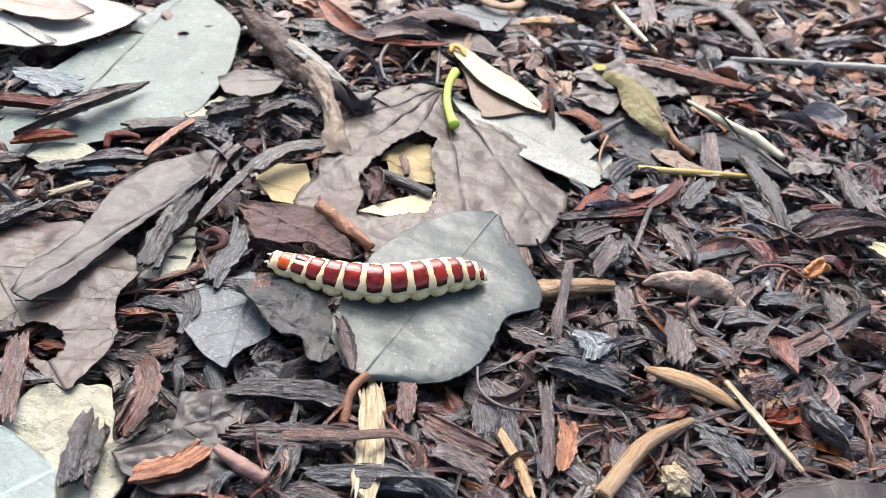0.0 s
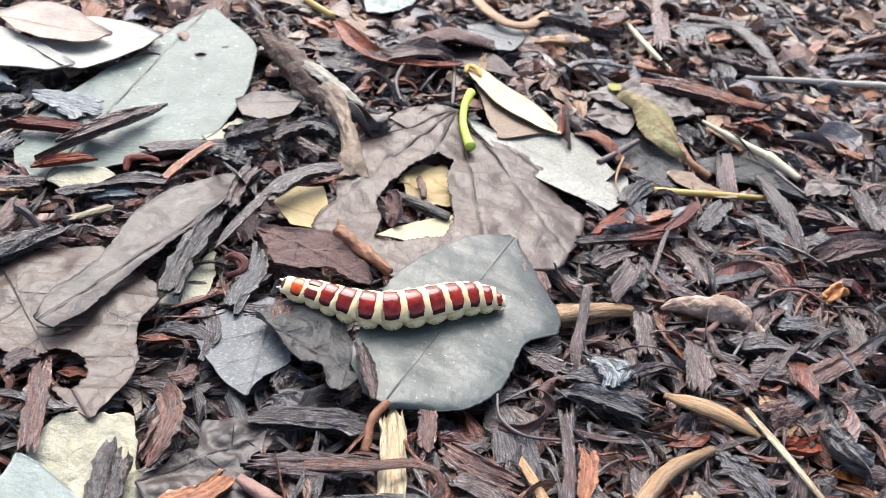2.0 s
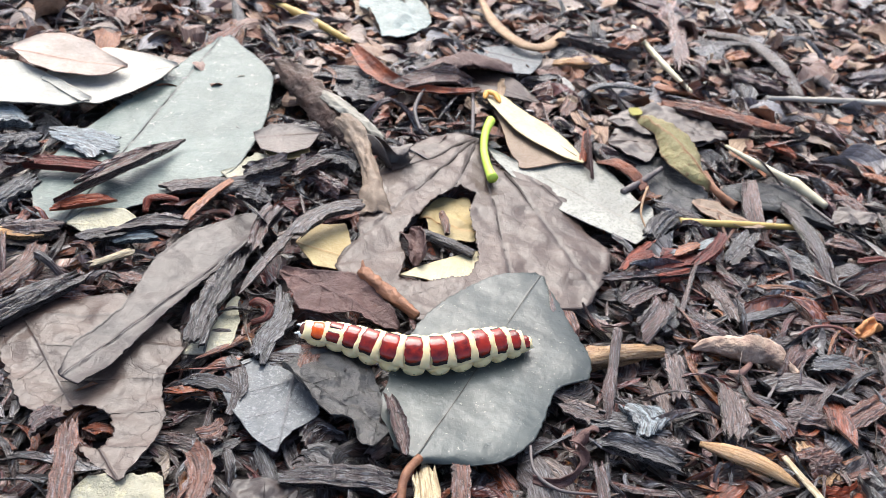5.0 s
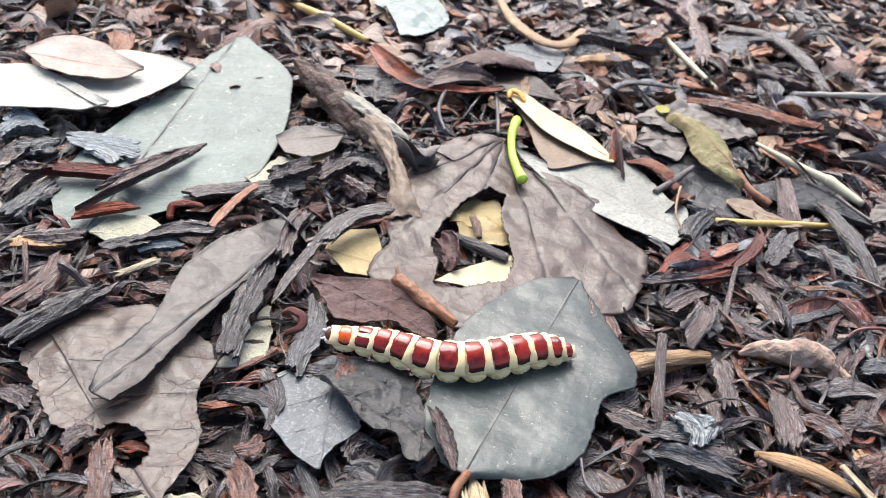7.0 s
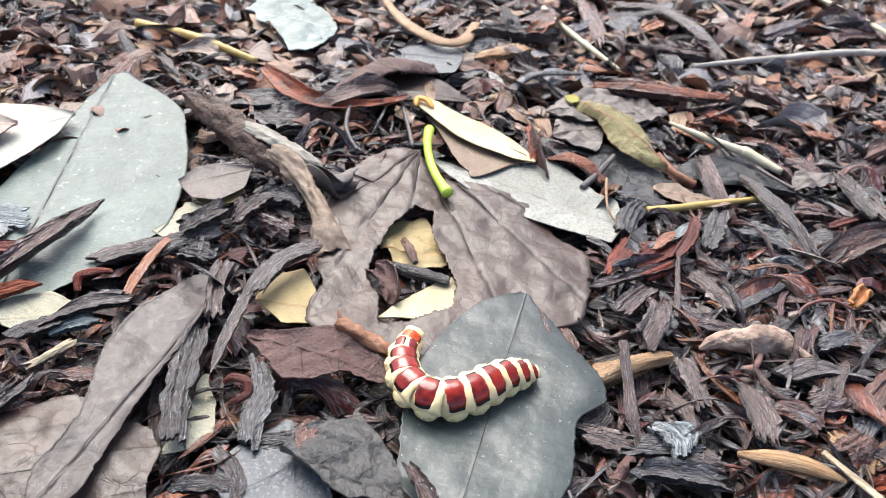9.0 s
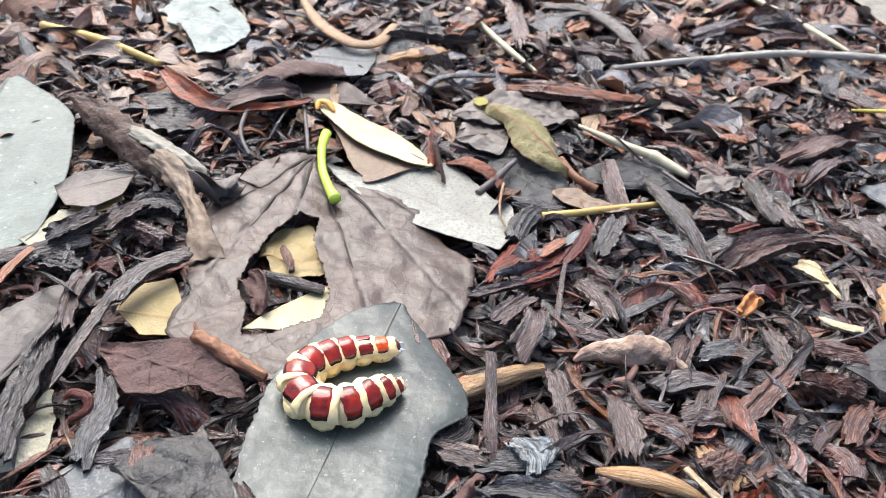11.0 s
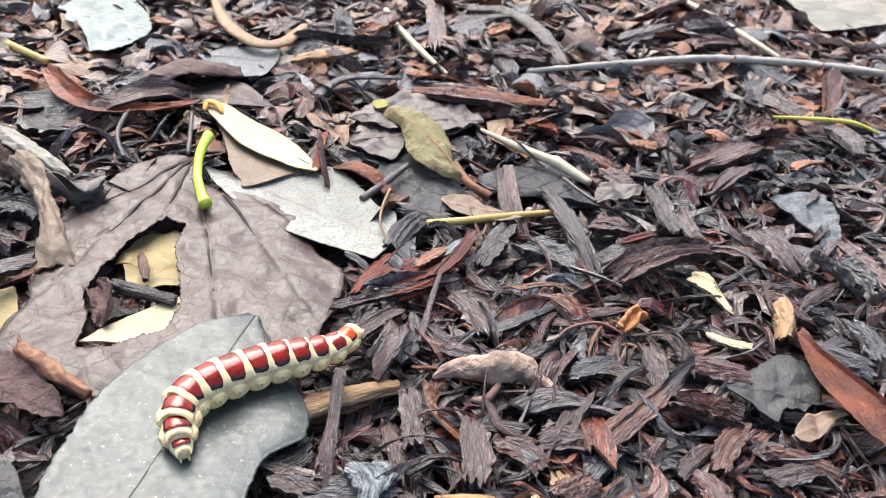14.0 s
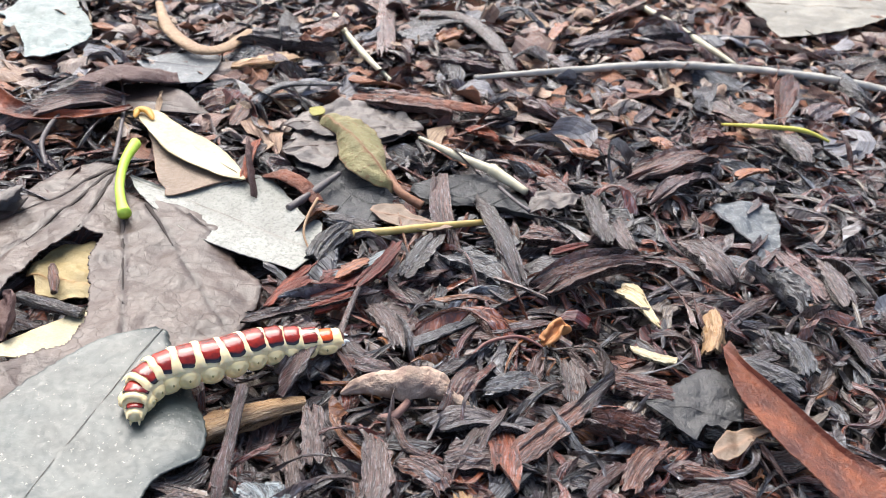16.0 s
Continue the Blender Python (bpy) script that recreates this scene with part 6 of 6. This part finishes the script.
chip("grey", 60.6, 130.0, 15.3, 4.6, -98, z=3.0)
chip("blue", 40.0, 125.5, 16.1, 4.2, -4, z=2.0)
chip("brown", 68.0, 128.8, 10.4, 4.6, -47, z=2.2)
chip("brown", 93.4, 143.5, 13.7, 3.2, -28, z=2.4)
chip("blue", 86.9, 147.5, 11.6, 4.0, 14, z=2.6)
chip("dark", 63.6, 136.3, 16.0, 2.4, -15, z=1.8)
chip("dark", 120.3, 197.7, 21.6, 4.3, -96, z=3.0)
chip("pink", 143.4, 208.2, 29.6, 4.1, 35, z=3.4, bow=1.5, ends=0.9)
chip("grey", 124.0, 189.4, 13.5, 3.6, -93, z=2.8)
chip("brown", 106.0, 190.5, 10.7, 5.3, -20, z=2.6)
chip("dark", 95.7, 190.7, 32.0, 3.9, -88, z=3.2, bow=2)
chip("blue", 88.7, 180.3, 15.9, 5.9, -43, z=2.4)
chip("dark", 98.7, 174.4, 25.3, 2.9, 32, z=2.6)
chip("blue", 78.7, 162.5, 21.9, 2.1, 26, z=2.4)
chip("red", 51.3, 177.3, 18.9, 1.7, 54, z=3.6)
chip("red", 60.1, 177.4, 14.0, 6.1, 27, z=3.0, thick=1)
chip("red", 68.2, 180.8, 17.9, 2.6, 53, z=4.6, thick=1)
chip("maroon", 54.4, 170.0, 25.6, 2.4, 16, z=3.2)
chip("maroon", 49.1, 161.2, 13.1, 3.9, 39, z=3.4, thick=1)
chip("maroon", 49.8, 155.0, 16.0, 4.3, 65, z=3.0, thick=1.0, bow=3)
chip("orange", 63.1, 180.2, 9.1, 2.3, 36, z=4.4, thick=0.8)
chip("red", 51.3, 176.1, 8.1, 2.7, 39, z=3.8, thick=0.8)
chip("red", 59.1, 171.7, 10.8, 2.6, 26, z=4.0, thick=0.8)
chip("red", 69.0, 179.3, 7.3, 2.0, 50, z=4.8, thick=0.8)
chip("maroon", 154.4, 185.0, 9.2, 1.6, 44, z=3)
chip("maroon", 105.6, 150.3, 5.3, 3.8, -23, z=1.8)
chip("pale", 65.8, 183.0, 15.7, 2.1, 31, z=3.4)
chip("dark", 59.7, 190.8, 14.9, 5.1, 55, z=3.6)
chip("dark", 78.5, 186.5, 18.3, 4.1, 55, z=2.6)
chip("dark", 65.0, 199.2, 13.1, 4.2, -29, z=3.2)
chip("grey", 68.4, 164.1, 14.5, 4.9, -73, z=2.0)
chip("maroon", 62.6, 159.3, 10.1, 3.8, -50, z=1.8)
chip("blue", 54.6, 158.5, 13.3, 3.4, -115, z=2.2)
chip("grey", 53.1, 154.5, 6.5, 2.3, 63, z=3.0)
chip("maroon", 63.6, 153.9, 14.2, 3.4, -24, z=2.0)
chip("dark", 78.1, 151.5, 11.8, 3.3, 18, z=1.6)
chip("grey", 92.4, 175.6, 17.7, 4.1, -23, z=2.0)
chip("maroon", 93.4, 162.4, 12.3, 2.1, 8, z=2.6)
chip("grey", 97.7, 146.2, 12.0, 3.7, -99, z=2.8)
chip("brown", 109.6, 144.6, 13.3, 5.2, -24, z=2.6)
chip("grey", 94.1, 140.0, 8.0, 3.3, -26, z=2.0)
chip("dark", 91.8, 126.0, 12.9, 4.8, -23, z=1.2)
chip("maroon", 96.9, 124.4, 9.7, 2.9, 32, z=2.4)
chip("grey", 112.3, 120.4, 9.1, 3.9, 9, z=1.6)
chip("blue", 144.2, 150.3, 13.4, 4.7, -94, z=2.6)
chip("dark", 141.0, 154.0, 6.9, 6.2, -93, z=2.4)
chip("blue", 137.3, 145.2, 14.4, 4.8, -39, z=2.4)
chip("dark", 135.2, 148.1, 12.9, 2.8, 25, z=2.2)
chip("grey", 165.9, 171.2, 16.5, 4.7, -99, z=2.4)
chip("brown", 133.7, 179.9, 17.3, 3.8, -18, z=2.0)
chip("brown", 82.5, 258.1, 15.4, 6.1, -167, z=3.6)
chip("brown", 43.5, 250.9, 17.0, 4.2, -109, z=3.2, bow=1)
chip("pink", 89.1, 311.3, 51.4, 5.5, -99, z=4.0)
chip("brown", 84.9, 251.4, 24.6, 7.8, -19, z=4.6)
chip("dark", -18.8, 253.1, 25.0, 8.7, -0, z=3.0)
chip("brown", 147.7, 220.0, 28.7, 7.5, 22, z=3.0, bow=2)
chip("grey", 181.9, 251.9, 16.2, 11.0, -65, z=3.0)
chip("pink", 121.5, 251.0, 16.1, 6.0, -41, z=3.6, bow=1)
chip("grey", 144.0, 250.4, 19.7, 4.0, 38, z=3.4)
chip("brown", 114.1, 210.5, 11.7, 5.1, -66, z=2.8)
chip("brown", 164.4, 232.0, 10.9, 7.1, 7, z=3.2)
chip("grey", 187.8, 228.0, 15.9, 6.5, -87, z=3.0)
chip("pink", 209.6, 249.9, 17.6, 7.2, 31, z=3.4)
chip("maroon", 152.1, 247.2, 12.5, 2.8, 44, z=3.2)
chip("blue", 143.9, 221.4, 15.8, 6.0, 26, z=2.6)
chip("grey", 157.9, 303.1, 30.2, 7.5, 30, z=3.4)
chip("grey", 179.6, 301.9, 22.3, 5.9, 8, z=3.6)
chip("brown", 177.8, 293.3, 17.6, 7.2, 9, z=3.2)
chip("blue", 98.3, 304.7, 12.9, 16.0, -44, z=2.8)
chip("pink", 107.5, 279.4, 22.6, 7.1, -26, z=3.0)
chip("grey", 120.1, 289.2, 14.8, 6.1, -61, z=3.0)
chip("brown", 216.1, 312.1, 29.5, 19.7, 34, z=2.6)
chip("brown", 67.9, 302.1, 11.6, 13.8, -49, z=3.4)
chip("tan", 50.4, 279.3, 20.1, 4.6, 24, z=4.0)
chip("blue", 46.0, 287.4, 15.0, 9.8, -15, z=3.0)
chip("grey", 58.2, 292.6, 25.4, 5.6, -13, z=4.0)
chip("dark", 49.3, 222.5, 15.7, 4.7, -59, z=2.6)
chip("red", 44.7, 225.7, 19.3, 2.0, 79, z=4.0, bow=1)
chip("grey", 44.9, 227.3, 15.3, 3.3, -118, z=3.0)
chip("maroon", 53.7, 218.6, 7.7, 7.4, 40, z=2.4)
chip("brown", 38.8, 304.4, 16.5, 7.5, 56, z=3.0)
chip("orange", 67.2, 295.8, 17.0, 5.3, 52, z=4.2, bow=1)
chip("orange", 144.2, 304.9, 18.6, 3.3, 53, z=4.4, bow=1)
chip("orange", -26.9, 265.6, 12.1, 4.6, -44, z=4.4, bow=1)
chip("orange", 149.4, 229.4, 6.1, 3.8, -68, z=4.2)
chip("orange", 127.0, 225.3, 8.7, 3.6, -26, z=4.2)
chip("red", 103.3, 235.3, 10.9, 3.5, -36, z=4.2)
chip("orange", 167.3, 213.6, 12.5, 2.5, 18, z=4.2)
chip("red", 109.6, 184.2, 9.3, 2.0, 17, z=4.2)
chip("orange", 106.8, 299.9, 12.4, 4.3, 36, z=4.4)

# the caterpillar's middle line on the ground, head first, in millimetres
SKIN = 3.4
BODY = {}
BODY[0.0] = [(-16.4, 137.7), (-11.4, 136.2), (-6.5, 134.3), (-1.3, 133.4), (3.9, 133.6), (8.9, 135.1), (13.7, 137.3), (18.4, 139.5), (23.4, 141.0)]
BODY[1.0] = [(-17.0, 138.2), (-11.9, 137.0), (-7.0, 134.8), (-1.8, 133.6), (3.5, 133.8), (8.5, 135.4), (13.4, 137.7), (18.2, 139.7), (23.5, 140.5)]
BODY[2.0] = [(-17.8, 137.6), (-12.5, 136.1), (-7.5, 134.0), (-2.2, 132.6), (3.2, 133.4), (8.2, 135.4), (13.1, 137.8), (18.1, 139.9), (23.5, 140.9)]
BODY[3.0] = [(-18.9, 137.7), (-13.4, 136.8), (-8.2, 135.2), (-2.9, 133.6), (2.6, 134.0), (7.8, 135.8), (12.9, 138.0), (18.0, 140.2), (23.4, 141.0)]
BODY[4.0] = [(-19.4, 138.4), (-14.0, 137.3), (-8.7, 135.6), (-3.4, 134.2), (2.1, 134.1), (7.4, 135.6), (12.6, 137.7), (17.7, 140.0), (22.9, 141.8)]
BODY[6.5] = [(-19.2, 138.2), (-14.4, 138.2), (-9.6, 136.6), (-4.7, 134.3), (1.0, 133.3), (6.8, 134.4), (12.0, 136.9), (17.3, 139.2), (22.9, 141.0)]
BODY[7.0] = [(-21.4, 139.5), (-15.7, 138.8), (-10.1, 137.2), (-4.8, 135.1), (0.9, 134.6), (6.5, 135.9), (11.9, 138.1), (17.3, 140.2), (22.9, 141.2)]
BODY[7.5] = [(-16.9, 141.0), (-12.2, 138.9), (-7.8, 136.2), (-2.9, 134.9), (2.3, 135.4), (7.2, 137.0), (12.2, 138.8), (17.0, 140.6), (22.1, 142.1)]
BODY[8.0] = [(-7.7, 147.9), (-7.1, 143.0), (-5.2, 138.4), (-1.6, 135.4), (3.2, 135.0), (8.1, 136.1), (12.8, 137.8), (17.5, 139.7), (22.2, 141.5)]
BODY[8.5] = [(1.0, 149.1), (-3.5, 146.8), (-5.1, 141.9), (-3.2, 137.2), (1.5, 135.3), (6.7, 136.3), (11.5, 138.4), (16.4, 140.6), (21.5, 142.0)]
BODY[9.0] = [(2.5, 153.4), (0.1, 149.0), (-0.8, 144.0), (0.1, 139.0), (3.8, 135.9), (8.8, 136.4), (13.4, 138.7), (18.0, 140.8), (22.8, 142.0)]
BODY[11.5] = [(26.3, 151.0), (20.4, 151.1), (14.6, 150.1), (9.4, 147.7), (7.0, 143.0), (8.8, 138.1), (13.8, 136.7), (18.9, 139.3), (24.0, 142.3)]
BODY[12.0] = [(31.2, 153.0), (25.4, 152.0), (19.5, 151.7), (14.0, 149.6), (9.7, 145.7), (9.5, 140.1), (13.7, 136.5), (19.1, 139.0), (24.2, 142.0)]
BODY[12.5] = [(34.8, 151.8), (29.0, 150.7), (23.3, 149.1), (17.8, 147.2), (13.1, 144.0), (11.1, 139.4), (14.3, 136.4), (19.6, 137.8), (25.0, 139.5)]
BODY[13.0] = [(37.9, 152.4), (32.7, 152.0), (27.5, 151.4), (22.7, 149.5), (17.8, 147.6), (13.8, 144.5), (12.5, 139.9), (15.2, 135.8), (20.0, 136.4)]
BODY[13.5] = [(41.2, 154.5), (36.5, 152.7), (31.7, 151.4), (26.9, 150.1), (22.2, 148.4), (17.7, 146.1), (14.7, 142.3), (14.1, 137.6), (15.2, 132.8)]
BODY[14.0] = [(44.7, 157.1), (40.8, 153.4), (35.9, 151.4), (30.8, 150.0), (25.8, 148.1), (20.9, 145.8), (16.9, 142.6), (15.5, 137.7), (16.5, 132.5)]
BODY[14.5] = [(47.4, 159.5), (43.0, 156.3), (38.0, 154.0), (32.9, 152.0), (28.0, 149.6), (23.4, 146.5), (19.5, 142.7), (16.7, 138.1), (16.9, 132.7)]
BODY[15.0] = [(50.4, 159.0), (46.0, 156.8), (41.5, 154.9), (37.1, 152.7), (32.8, 150.4), (28.6, 147.8), (24.4, 145.4), (20.1, 143.1), (16.0, 140.5)]
BODY[15.5] = [(57.2, 159.7), (52.3, 157.9), (47.5, 156.1), (42.7, 154.3), (38.0, 152.2), (33.3, 150.2), (28.5, 148.3), (24.1, 145.7), (21.3, 141.7)]
BODY[16.0] = [(57.7, 158.2), (52.8, 157.6), (47.9, 157.2), (43.1, 155.9), (38.5, 154.1), (33.7, 152.9), (29.0, 151.4), (25.6, 148.0), (25.0, 143.2)]
# seconds, lean of the head's end, lean of the tail's end
ROLL = [(0, 30, 30), (7, 26, 30), (8, 26, 30), (9, 24, 32), (11.5, 5, 48), (12.5, 2, 48), (13, 2, 42), (14, 4, 10), (16, 0, 0)]


def body_line(t):
    """The body's middle line at t, head first, between the known times."""
    known = sorted(BODY)
    if t <= known[0]:
        return [Vector(p) for p in BODY[known[0]]]
    for a, b in zip(known, known[1:]):
        if t <= b:
            f = (t - a) / (b - a)
            f = f * f * (3 - 2 * f) if b - a > 1 else f
            return [Vector(p) * (1 - f) + Vector(q) * f for p, q in zip(BODY[a], BODY[b])]
    return [Vector(p) for p in BODY[known[-1]]]


def roll_at(t, s):
    """How far the back leans towards the near side, in degrees, at the share s of the body."""
    ts = [r[0] for r in ROLL]
    return float(np.interp(t, ts, [r[1] for r in ROLL]) * (1 - s) + np.interp(t, ts, [r[2] for r in ROLL]) * s)


def body_poses(t):
    line = body_line(t)
    fine = spine([(p.x, p.y, 0) for p in line], 161)
    run = np.concatenate([[0], np.cumsum([(b - a).length for a, b in zip(fine, fine[1:])])])
    total = run[-1]

    def at(s):
        q = min(max(s, 0), 1) * total
        p = Vector([float(np.interp(q, run, [c[i] for c in fine])) for i in range(3)])
        if s < 0:
            p += (fine[0] - fine[3]).normalized() * (-s * total)
        return p

    out = []
    mids = np.cumsum(SEG_LEN) - np.array(SEG_LEN) / 2
    for s, r in [*zip(mids, SEG_RAD), (-0.005, 2.3)]:
        d = (at(s + 0.04) - at(s - 0.04)).normalized()
        a = radians(roll_at(t, max(s, 0)))
        up = Vector((0, 0, math.cos(a))) + Vector((0.0, -1.0, 0)) * math.sin(a)
        up = (up - d * up.dot(d)).normalized()
        side = up.cross(d)
        m = Matrix((d, side, up)).transposed().to_4x4()
        c = at(s)
        m.translation = Vector((c.x, c.y, SKIN + r * 0.92)) * MM
        out.append(m)
    return out


def motions():
    times = [0.25 * i for i in range(65)]
    poses = [body_poses(t) for t in times]
    for k, ring in enumerate(rings):
        walk(ring, [(t, p[k]) for t, p in zip(times, poses)])


motions()
